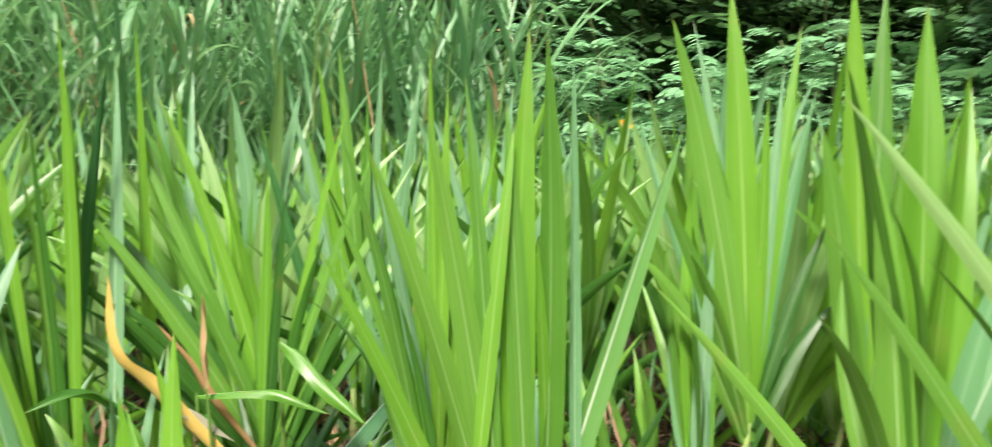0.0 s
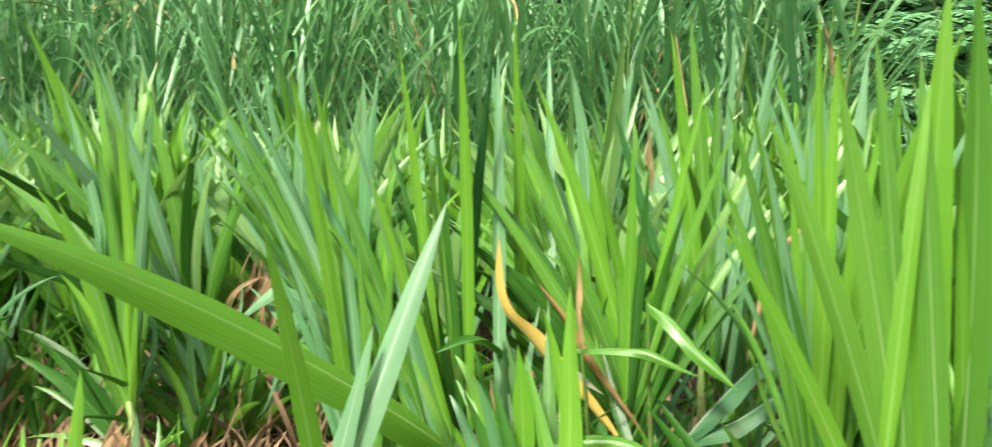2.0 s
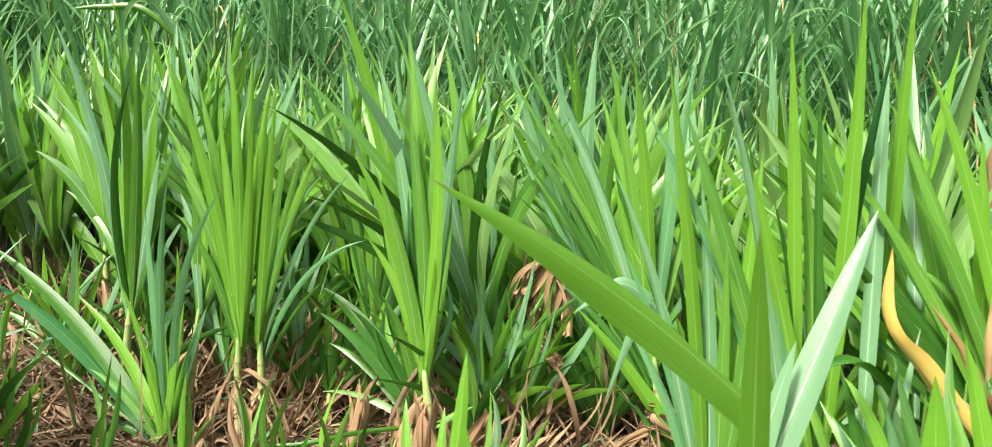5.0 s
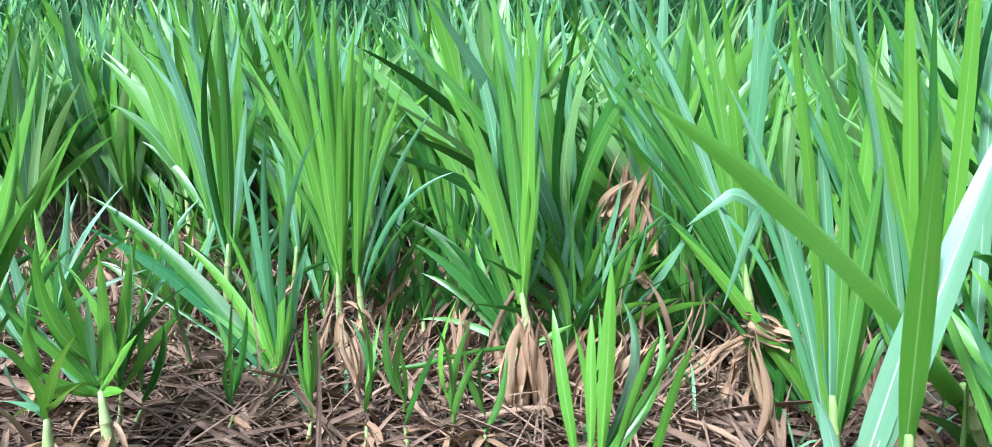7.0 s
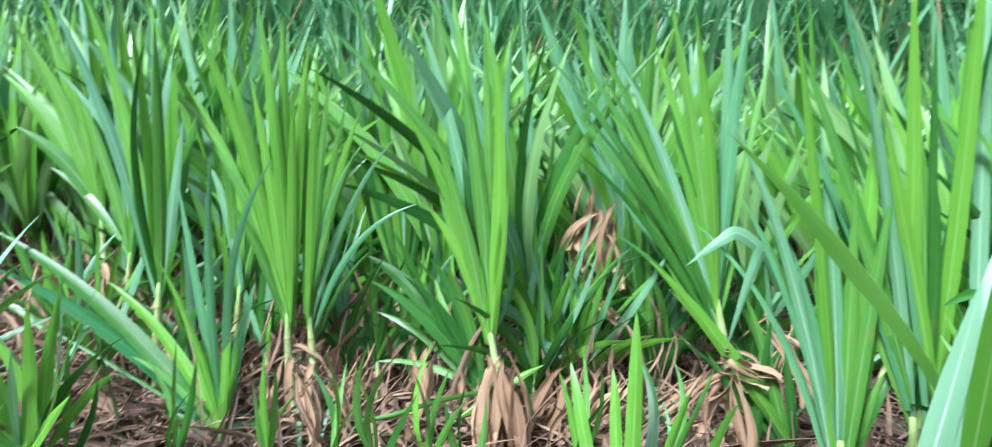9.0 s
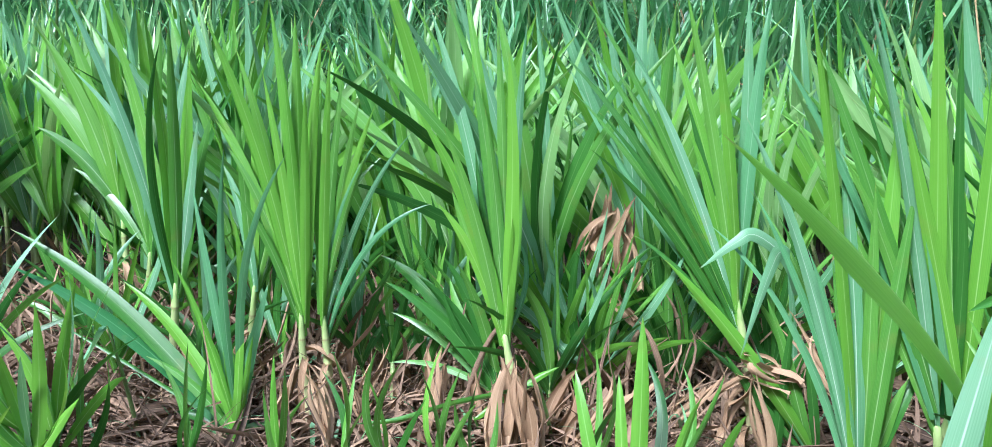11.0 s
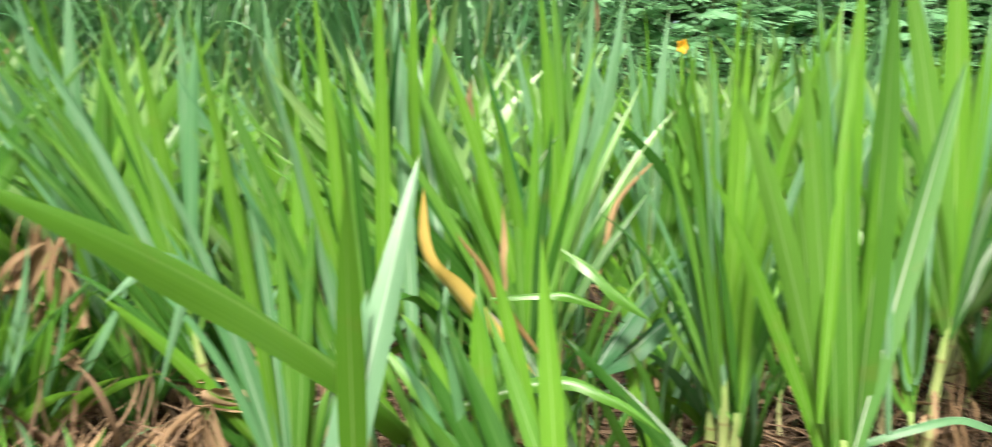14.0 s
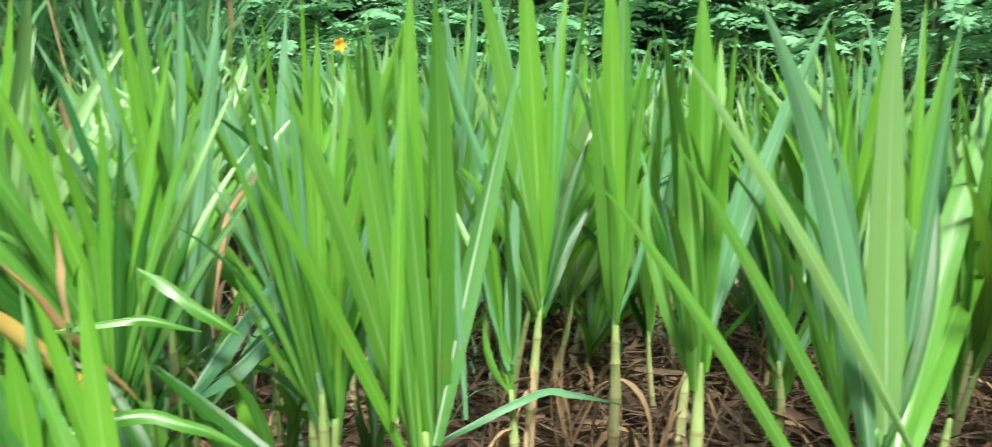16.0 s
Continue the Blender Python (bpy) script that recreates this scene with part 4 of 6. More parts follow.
spear(p, (0.45, 0.784, 0.383), (0.468, 0.846, 0.76), 0.014, M_PALE, 0.000)
spear(p, (0.352, 0.771, 0.413), (0.389, 0.804, 0.677), 0.016, M_FRESH, 0.000)
spear(p, (0.315, 0.776, 0.325), (0.203, 0.799, 0.553), 0.017, M_FRESH, 0.002)
spear(p, (0.451, 0.784, 0.353), (0.588, 0.822, 0.682), 0.031, M_MIDRIB, 0.000, -0.4)
spear(p, (0.363, 0.772, 0.353), (0.339, 0.807, 0.723), 0.017, M_GREEN, 0.002)
spear(p, (0.397, 0.783, 0.348), (0.384, 0.815, 0.701), 0.023, M_GREEN, 0.000)
spear(p, (0.424, 0.789, 0.345), (0.401, 0.768, 0.568), 0.014, M_FRESH, 0.000)
p = grass_plant((0.736, 0.955), (0.781, 0.955, 0.366), 'upright fan of broad green blades on a pale stalk')
spear(p, (0.773, 0.946, 0.369), (0.756, 0.991, 0.899), 0.043, M_FRESH, 0.003)
spear(p, (0.77, 0.946, 0.369), (0.684, 1.018, 0.853), 0.038, M_GREEN, 0.005)
spear(p, (0.773, 0.951, 0.368), (0.727, 1.035, 0.856), 0.016, M_PALE, 0.007)
spear(p, (0.788, 0.957, 0.365), (0.878, 0.997, 0.853), 0.025, M_FRESH, -0.002)
spear(p, (0.789, 0.959, 0.365), (0.893, 0.98, 0.762), 0.020, M_BLUISH, -0.003)
spear(p, (0.768, 0.95, 0.351), (0.608, 0.971, 0.539), 0.023, M_GREEN, 0.006)
spear(p, (0.769, 0.945, 0.361), (0.626, 0.943, 0.616), 0.023, M_GREEN, 0.005)
spear(p, (0.786, 0.961, 0.365), (0.731, 0.997, 0.704), 0.033, M_GREEN, 0.003)
spear(p, (0.79, 0.961, 0.364), (0.837, 0.979, 0.793), 0.017, M_PALE, 0.000)
spear(p, (0.787, 0.949, 0.359), (0.902, 0.961, 0.577), 0.021, M_DARK, -0.003)
spear(p, (0.798, 0.964, 0.346), (0.918, 0.963, 0.463), 0.022, M_DARK, -0.003)
spear(p, (0.776, 0.955, 0.358), (0.665, 0.929, 0.538), 0.019, M_GREEN, 0.003)
spear(p, (0.791, 0.961, 0.364), (0.791, 0.95, 0.744), 0.020, M_FRESH, 0.000)
thicken(p, 6)
p = grass_plant((0.930, 0.920), (0.93, 0.92, 0.331), 'tall upright plant with broad fresh green blades')
spear(p, (0.928, 0.916, 0.324), (0.857, 0.925, 0.703), 0.040, M_GREEN, 0.002)
spear(p, (0.933, 0.921, 0.331), (0.905, 0.93, 0.902), 0.043, M_FRESH, 0.000)
spear(p, (0.934, 0.916, 0.332), (0.995, 0.967, 0.916), 0.043, M_GREEN, 0.000)
spear(p, (0.923, 0.911, 0.326), (1.04, 0.975, 0.623), 0.036, M_GREEN, -0.002)
spear(p, (0.918, 0.91, 0.326), (0.886, 0.917, 0.537), 0.022, M_GREEN, 0.002)
spear(p, (0.944, 0.927, 0.32), (0.986, 0.901, 0.52), 0.018, M_GREEN, -0.002)
spear(p, (0.925, 0.912, 0.334), (0.921, 0.963, 0.83), 0.021, M_PALE, 0.003)
spear(p, (0.933, 0.918, 0.332), (0.995, 0.909, 0.75), 0.025, M_GREEN, -0.002)
thicken(p, 4)
p = grass_plant((0.621, 0.580), (0.67, 0.58, 0.366), 'tall upright grass plant on a pale green stalk')
spear(p, (0.682, 0.588, 0.366), (0.71, 0.624, 0.779), 0.043, M_FRESH, 0.000)
spear(p, (0.67, 0.582, 0.369), (0.626, 0.625, 0.722), 0.031, M_GREEN, 0.003)
spear(p, (0.674, 0.578, 0.369), (0.945, 0.565, 0.762), 0.026, M_PALE, -0.005)
spear(p, (0.673, 0.581, 0.369), (0.699, 0.569, 0.713), 0.018, M_FRESH, 0.000)
spear(p, (0.655, 0.573, 0.37), (0.643, 0.607, 0.636), 0.029, M_GREEN, 0.002)
spear(p, (0.692, 0.587, 0.36), (0.772, 0.575, 0.599), 0.022, M_BLUISH, -0.002)
spear(p, (0.676, 0.587, 0.363), (0.541, 0.553, 0.521), 0.015, M_GREEN, 0.002)
spear(p, (0.69, 0.591, 0.364), (0.78, 0.639, 0.713), 0.040, M_FRESH, 0.000)
thicken(p, 4)
p = grass_plant((0.764, 0.420), (0.779, 0.42, 0.267), 'broad grass clump with long arching pale blades')
spear(p, (0.809, 0.417, 0.267), (0.69, 0.54, 0.748), 0.036, M_PALE, 0.014)
spear(p, (0.833, 0.422, 0.26), (0.84, 0.445, 0.768), 0.043, M_SKYSHEEN, -0.004, 0.5)
spear(p, (0.916, 0.431, 0.236), (0.957, 0.453, 0.775), 0.017, M_FRESH, 0.000)
spear(p, (0.881, 0.415, 0.232), (1.314, 0.459, 0.658), 0.043, M_GREEN, -0.004)
spear(p, (0.922, 0.42, 0.203), (1.536, 0.476, 0.479), 0.043, M_FRESH, -0.005)
spear(p, (0.843, 0.425, 0.256), (1.057, 0.45, 0.719), 0.037, M_GREEN, -0.003)
spear(p, (0.891, 0.426, 0.235), (0.903, 0.39, 0.762), 0.018, M_PALE, -0.002)
spear(p, (0.609, 0.424, 0.249), (0.379, 0.51, 0.553), 0.015, M_GREEN, 0.003)
spear(p, (0.712, 0.42, 0.247), (0.535, 0.54, 0.587), 0.018, M_GREEN, 0.003)
spear(p, (0.759, 0.421, 0.34), (0.565, 0.56, 0.684), 0.019, M_SKYSHEEN, 0.003, 0.5)
thicken(p, 5)
p = grass_plant((0.336, 0.950), (0.343, 0.95, 0.295), 'slim grass shoot with a pale green stalk')
spear(p, (0.338, 0.943, 0.298), (0.276, 0.966, 0.555), 0.010, M_GREEN, 0.003)
spear(p, (0.335, 0.939, 0.299), (0.318, 0.973, 0.611), 0.011, M_FRESH, 0.002)
spear(p, (0.346, 0.954, 0.294), (0.345, 0.97, 0.578), 0.011, M_GREEN, 0.000)
spear(p, (0.347, 0.952, 0.294), (0.382, 0.964, 0.511), 0.010, M_DARK, 0.000)
thicken(p, 3)
p = grass_plant((0.368, 0.910), (0.35, 0.91, 0.279), 'slim grass shoot with a pale green stalk')
spear(p, (0.357, 0.919, 0.275), (0.369, 0.976, 0.553), 0.012, M_GREEN, 0.002)
spear(p, (0.355, 0.917, 0.276), (0.36, 0.894, 0.572), 0.012, M_FRESH, 0.000)
spear(p, (0.345, 0.899, 0.283), (0.429, 0.942, 0.485), 0.011, M_GREEN, -0.002)
spear(p, (0.346, 0.904, 0.281), (0.296, 0.916, 0.495), 0.010, M_DARK, 0.003)
thicken(p, 3)
p = grass_plant((0.214, 1.160), (0.179, 1.16, 0.276), 'leaning clump of green blades in half shade')
spear(p, (0.171, 1.161, 0.268), (-0.078, 1.138, 0.613), 0.020, M_GREEN, 0.005)
spear(p, (0.179, 1.156, 0.269), (-0.055, 1.223, 0.582), 0.021, M_DARK, 0.005)
spear(p, (0.171, 1.165, 0.275), (-0.016, 1.217, 0.692), 0.022, M_GREEN, 0.005)
spear(p, (0.163, 1.169, 0.266), (-0.104, 1.143, 0.529), 0.019, M_DARK, 0.005)
spear(p, (0.188, 1.17, 0.272), (0.065, 1.19, 0.499), 0.019, M_GREEN, 0.003)
spear(p, (0.192, 1.166, 0.273), (0.025, 1.202, 0.734), 0.021, M_FRESH, 0.005)
spear(p, (0.196, 1.167, 0.273), (0.097, 1.164, 0.65), 0.020, M_FRESH, 0.003)
spear(p, (0.179, 1.169, 0.265), (-0.18, 1.223, 0.467), 0.019, M_DARK, 0.005)
spear(p, (0.171, 1.166, 0.266), (-0.069, 1.174, 0.462), 0.018, M_DARK, 0.004)
spear(p, (0.187, 1.151, 0.278), (0.012, 1.179, 0.583), 0.020, M_GREEN, 0.004)
thicken(p, 5)
p = grass_plant((-1.693, 1.550), (-1.693, 1.55, 0.066), 'low spreading light green shoot')
spear(p, (-1.685, 1.54, 0.07), (-1.784, 1.524, 0.317), 0.020, M_GREEN, 0.005)
spear(p, (-1.686, 1.542, 0.069), (-1.697, 1.54, 0.29), 0.018, M_FRESH, 0.000)
spear(p, (-1.694, 1.555, 0.065), (-1.65, 1.57, 0.259), 0.018, M_GREEN, 0.000)
spear(p, (-1.691, 1.548, 0.067), (-1.808, 1.574, 0.182), 0.020, M_FRESH, 0.006)
spear(p, (-1.69, 1.545, 0.061), (-1.617, 1.585, 0.145), 0.016, M_GREEN, -0.004)
spear(p, (-1.698, 1.556, 0.064), (-1.853, 1.566, 0.111), 0.018, M_GREEN, 0.006)
thicken(p, 3)
p = grass_plant((-1.346, 1.500), (-1.344, 1.5, 0.099), 'small grass shoot among dry litter')
spear(p, (-1.339, 1.492, 0.102), (-1.41, 1.51, 0.266), 0.017, M_GREEN, 0.004)
spear(p, (-1.347, 1.505, 0.097), (-1.383, 1.56, 0.297), 0.017, M_FRESH, 0.000)
spear(p, (-1.339, 1.497, 0.1), (-1.286, 1.507, 0.258), 0.017, M_DARK, 0.000)
spear(p, (-1.345, 1.502, 0.092), (-1.452, 1.523, 0.141), 0.017, M_DARK, 0.004)
thicken(p, 3)
p = grass_plant((-0.941, 1.520), (-0.944, 1.52, 0.113), 'low green grass shoot among dry litter')
spear(p, (-0.941, 1.508, 0.117), (-1.011, 1.512, 0.28), 0.016, M_DARK, 0.004)
spear(p, (-0.946, 1.527, 0.111), (-0.958, 1.511, 0.32), 0.016, M_GREEN, 0.000)
spear(p, (-0.943, 1.519, 0.113), (-0.88, 1.504, 0.286), 0.016, M_DARK, -0.004)
spear(p, (-0.942, 1.513, 0.109), (-0.857, 1.51, 0.172), 0.014, M_GREEN, -0.004)
spear(p, (-0.944, 1.518, 0.107), (-1.024, 1.507, 0.165), 0.014, M_DARK, 0.004)
thicken(p, 3)
p = grass_plant((-0.393, 1.640), (-0.398, 1.64, 0.076), 'low spreading clump of narrow dark green blades')
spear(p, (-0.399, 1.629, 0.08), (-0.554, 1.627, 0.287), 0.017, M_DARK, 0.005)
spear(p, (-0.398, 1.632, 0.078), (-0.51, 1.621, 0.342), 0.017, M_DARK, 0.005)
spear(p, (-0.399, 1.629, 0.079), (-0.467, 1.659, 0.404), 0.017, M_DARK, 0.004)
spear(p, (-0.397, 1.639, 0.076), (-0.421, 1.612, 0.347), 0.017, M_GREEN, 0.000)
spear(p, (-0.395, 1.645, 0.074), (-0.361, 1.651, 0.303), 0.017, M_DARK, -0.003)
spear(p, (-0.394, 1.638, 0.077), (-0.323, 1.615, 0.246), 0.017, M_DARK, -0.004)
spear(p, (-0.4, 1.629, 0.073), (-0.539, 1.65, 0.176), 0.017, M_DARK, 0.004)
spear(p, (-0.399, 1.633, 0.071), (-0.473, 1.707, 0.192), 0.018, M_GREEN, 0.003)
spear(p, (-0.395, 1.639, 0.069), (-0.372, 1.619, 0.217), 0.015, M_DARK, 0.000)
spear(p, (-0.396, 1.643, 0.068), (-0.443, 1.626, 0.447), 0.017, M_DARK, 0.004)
thicken(p, 5)
p = grass_plant((-0.848, 1.700), (-0.848, 1.7, 0.062), 'low spreading clump of narrow dark green blades')
spear(p, (-0.846, 1.691, 0.065), (-0.977, 1.705, 0.314), 0.018, M_DARK, 0.006)
spear(p, (-0.849, 1.705, 0.06), (-0.912, 1.675, 0.39), 0.018, M_DARK, 0.004)
spear(p, (-0.85, 1.707, 0.06), (-0.876, 1.698, 0.361), 0.018, M_GREEN, 0.000)
spear(p, (-0.847, 1.71, 0.059), (-0.809, 1.717, 0.318), 0.018, M_DARK, -0.003)
spear(p, (-0.85, 1.694, 0.057), (-0.948, 1.7, 0.202), 0.018, M_DARK, 0.004)
spear(p, (-0.845, 1.708, 0.053), (-0.763, 1.697, 0.196), 0.016, M_DARK, -0.004)
thicken(p, 3)
p = grass_plant((-0.201, 1.620), (-0.21, 1.62, 0.119), 'low spreading clump of narrow dark green blades')
spear(p, (-0.211, 1.616, 0.12), (-0.31, 1.653, 0.318), 0.017, M_DARK, 0.004)
spear(p, (-0.21, 1.624, 0.117), (-0.269, 1.599, 0.379), 0.016, M_DARK, 0.004)
spear(p, (-0.209, 1.622, 0.118), (-0.22, 1.687, 0.394), 0.017, M_GREEN, 0.000)
spear(p, (-0.209, 1.609, 0.122), (-0.184, 1.59, 0.333), 0.016, M_DARK, -0.002)
spear(p, (-0.213, 1.612, 0.114), (-0.324, 1.599, 0.224), 0.017, M_DARK, 0.004)
spear(p, (-0.208, 1.609, 0.115), (-0.155, 1.594, 0.245), 0.014, M_DARK, -0.004)
thicken(p, 3)
p = grass_plant((0.294, 1.680), (0.31, 1.68, 0.417), 'broad pale bluish blades bent over behind the row')
spear(p, (0.32, 1.69, 0.416), (0.269, 1.715, 0.606), 0.043, M_RIBBED, 0.005, -0.4)
spear(p, (0.328, 1.691, 0.454), (0.198, 1.67, 0.582), 0.033, M_RIBBED, 0.004, -0.4)
spear(p, (0.325, 1.687, 0.409), (0.33, 1.698, 0.594), 0.031, M_RIBBED, -0.004, -0.4)
spear(p, (0.308, 1.691, 0.429), (0.185, 1.742, 0.458), 0.029, M_RIBBED, 0.004, -0.4)
thicken(p, 2)
p = grass_plant((-0.27, 0.735), (-0.172, 0.827, 0.25), 'pale bluish white-ribbed grass blades slanting across other plants')
spear(p, (-0.172, 0.827, 0.25), (-0.066, 0.926, 0.557), 0.031, M_RIBBED, 0.003, -0.4)
spear(p, (-0.185, 0.83, 0.21), (-0.135, 0.862, 0.432), 0.027, M_RIBBED, 0.002, -0.3)
spear(p, (-0.19, 0.82, 0.2), (-0.235, 0.86, 0.245), 0.022, M_RIBBED, -0.004)
p = grass_plant((0.10, 1.19), (-0.061, 1.048, 0.25), 'single long broad green blade slanting low across the row')
spear(p, (-0.061, 1.048, 0.25), (-0.414, 0.612, 0.567), 0.05, M_FRESH, 0.004, 0.9)
p = grass_plant((-0.14, 0.86), (-0.166, 0.77, 0.30), 'single broad bright green grass blade standing upright')
spear(p, (-0.167, 0.772, 0.30), (-0.188, 0.69, 0.545), 0.024, M_FRESH, 0.0, -0.2)
p = grass_plant((0.004, 0.875), (0.007, 0.893, 0.212), 'low grass clump with bright and bluish blades')
leaf(p, (0.07, 0.911, 0.47), 0.029, root=(0.07, 0.861, 0.228), mat=M_FRESH)
leaf(p, (-0.019, 0.958, 0.355), 0.024, root=(0.024, 0.89, 0.219), mat=M_DARK)
leaf(p, (0.02, 0.953, 0.385), 0.022, root=(0.062, 0.882, 0.22), mat=M_GREEN)
leaf(p, (-0.055, 0.984, 0.334), 0.023, root=(0.008, 0.934, 0.209), mat=M_DARK)
leaf(p, (-0.085, 0.985, 0.289), 0.021, root=(0.004, 0.933, 0.194), mat=M_DARK)
leaf(p, (0, 1.001, 0.323), 0.020, root=(0.033, 0.927, 0.195), mat=M_DARK)
leaf(p, (0.161, 1.017, 0.316), 0.020, root=(0.275, 0.955, 0.179), mat=M_DARK)
leaf(p, (-0.007, 1.062, 0.386), 0.021, root=(0.044, 0.975, 0.189), mat=M_DARK)
leaf(p, (0.049, 1.075, 0.425), 0.021, root=(0.052, 0.973, 0.189))
leaf(p, (-0.081, 0.911, 0.284), 0.022)
p = grass_plant((0.164, 0.95), (0.14, 0.998, 0.182), 'low spreading grass clump with dark green blades')
leaf(p, (-0.026, 1.096, 0.364), 0.026, root=(0.059, 1.001, 0.204), mat=M_DARK)
leaf(p, (-0.074, 1.098, 0.312), 0.022, root=(-0.005, 1.028, 0.22), mat=M_GREEN)
leaf(p, (0.124, 1.168, 0.35), 0.021, root=(0.171, 1.036, 0.168), mat=M_DARK)
leaf(p, (0.187, 1.11, 0.299), 0.021, root=(0.287, 0.946, 0.176), mat=M_DARK)
leaf(p, (0.063, 1.137, 0.265), 0.021, mat=M_DARK)
leaf(p, (0.085, 0.977, 0.289), 0.022, mat=M_DARK)
leaf(p, (0.286, 1.086, 0.24), 0.018, mat=M_DARK)
leaf(p, (0.055, 1.22, 0.341), 0.020, mat=M_DARK)
fill(p, ((0.06, 1.14, 0.27), (0.09, 0.98, 0.29), (0.29, 1.09, 0.24), (0.06, 1.22, 0.34)), 2)
p = grass_plant((0.667, 0.91), (0.687, 0.935, 0.23))
leaf(p, (0.697, 0.998, 0.303), 0.015, mat=M_GREEN)
leaf(p, (0.689, 1.036, 0.561), 0.023, mat=M_GREEN)
leaf(p, (0.707, 0.936, 0.553), 0.023, mat=M_PALE)
leaf(p, (0.743, 1.035, 0.654), 0.023, mat=M_FRESH)
leaf(p, (0.678, 0.926, 0.497), 0.020, mat=M_GREEN)
leaf(p, (0.682, 0.99, 0.492), 0.020, mat=M_PALE)
fill(p, ((0.7, 1, 0.3), (0.69, 1.04, 0.56), (0.71, 0.94, 0.55), (0.74, 1.03, 0.65), (0.68, 0.93, 0.5), (0.68, 0.99, 0.49)), 7)
p = grass_plant((1.072, 0.868), (1.115, 0.875, 0.228))
leaf(p, (1.029, 0.919, 0.457), 0.021, mat=M_DARK)
leaf(p, (1.151, 0.95, 0.525), 0.021, mat=M_FRESH)
leaf(p, (1.164, 0.902, 0.48), 0.021, mat=M_FRESH)
leaf(p, (1.107, 0.953, 0.614), 0.021, mat=M_GREEN)
leaf(p, (1.152, 0.886, 0.591), 0.021, mat=M_FRESH)
fill(p, ((1.03, 0.92, 0.46), (1.15, 0.95, 0.53), (1.16, 0.9, 0.48), (1.11, 0.95, 0.61), (1.15, 0.89, 0.59)), 6)
p = grass_plant((1.198, 0.752), (1.232, 0.76, 0.2))
leaf(p, (1.226, 0.877, 0.485), 0.021, mat=M_DARK)
leaf(p, (1.161, 0.799, 0.51), 0.021, mat=M_PALE)
leaf(p, (1.207, 0.751, 0.461), 0.021, mat=M_GREEN)
leaf(p, (1.311, 0.751, 0.385), 0.020, mat=M_PALE)
leaf(p, (1.227, 0.806, 0.614), 0.021, mat=M_GREEN)
leaf(p, (1.187, 0.844, 0.648), 0.021, mat=M_FRESH)
fill(p, ((1.23, 0.88, 0.48), (1.16, 0.8, 0.51), (1.21, 0.75, 0.46), (1.31, 0.75, 0.39), (1.23, 0.81, 0.61), (1.19, 0.84, 0.65)), 7)
p = grass_plant((1.069, 0.567), (1.087, 0.578, 0.15))
leaf(p, (1.026, 0.653, 0.498), 0.023, mat=M_GREEN)
leaf(p, (1.057, 0.646, 0.646), 0.025, mat=M_PALE)
leaf(p, (1.144, 0.626, 0.678), 0.026, mat=M_FRESH)
leaf(p, (1.209, 0.606, 0.596), 0.025, mat=M_PALE)
leaf(p, (1.111, 0.656, 0.738), 0.025, mat=M_PALE)
leaf(p, (1.183, 0.561, 0.657), 0.023, mat=M_FRESH)
fill(p, ((1.03, 0.65, 0.5), (1.06, 0.65, 0.65), (1.14, 0.63, 0.68), (1.21, 0.61, 0.6), (1.11, 0.66, 0.74), (1.18, 0.56, 0.66)), 7)
p = grass_plant((1.142, 0.428), (1.166, 0.444, 0.198))
leaf(p, (1.21, 0.547, 0.597), 0.023, mat=M_GREEN)
leaf(p, (1.208, 0.516, 0.696), 0.025, mat=M_FRESH)
leaf(p, (1.184, 0.476, 0.73), 0.026, mat=M_PALE)
leaf(p, (1.246, 0.455, 0.675), 0.025, mat=M_PALE)
leaf(p, (1.218, 0.419, 0.728), 0.025, mat=M_GREEN)
leaf(p, (1.148, 0.436, 0.552), 0.021, mat=M_GREEN)
fill(p, ((1.21, 0.55, 0.6), (1.21, 0.52, 0.7), (1.18, 0.48, 0.73), (1.25, 0.46, 0.68), (1.22, 0.42, 0.73), (1.15, 0.44, 0.55)), 7)
p = grass_plant((-1.2, 0.915), (-1.242, 0.928, 0.148), 'small spreading light green grass shoot')
leaf(p, (-1.295, 0.89, 0.345), 0.020, mat=M_FRESH)
leaf(p, (-1.255, 0.898, 0.281), 0.018, mat=M_FRESH)
leaf(p, (-1.209, 0.919, 0.326), 0.020, mat=M_FRESH)
leaf(p, (-1.198, 0.941, 0.255), 0.018, mat=M_FRESH)
leaf(p, (-1.34, 0.896, 0.209), 0.018, mat=M_FRESH)
leaf(p, (-1.435, 0.936, 0.168), 0.020, mat=M_FRESH)
leaf(p, (-1.324, 0.842, 0.077), 0.020, mat=M_FRESH)
leaf(p, (-1.171, 0.906, 0.115), 0.016, mat=M_FRESH)
leaf(p, (-1.287, 0.913, 0.313), 0.020, mat=M_FRESH)
leaf(p, (-1.228, 0.901, 0.254), 0.018, mat=M_PALE)
leaf(p, (-1.384, 0.88, 0.268), 0.020, mat=M_FRESH)
leaf(p, (-1.328, 0.865, 0.144), 0.018, mat=M_FRESH)
leaf(p, (-1.178, 0.95, 0.186), 0.016, mat=M_FRESH)
fill(p, ((-1.29, 0.89, 0.34), (-1.44, 0.94, 0.17), (-1.29, 0.91, 0.31), (-1.38, 0.88, 0.27), (-1.33, 0.86, 0.14), (-1.18, 0.95, 0.19)), 4)
p = grass_plant((-1.423, 0.802), (-1.38, 0.848, 0.202))
leaf(p, (-1.376, 0.912, 0.412), 0.021, mat=M_PALE)
leaf(p, (-1.299, 0.902, 0.407), 0.020, mat=M_FRESH)
leaf(p, (-1.442, 0.953, 0.519), 0.023, mat=M_FRESH)
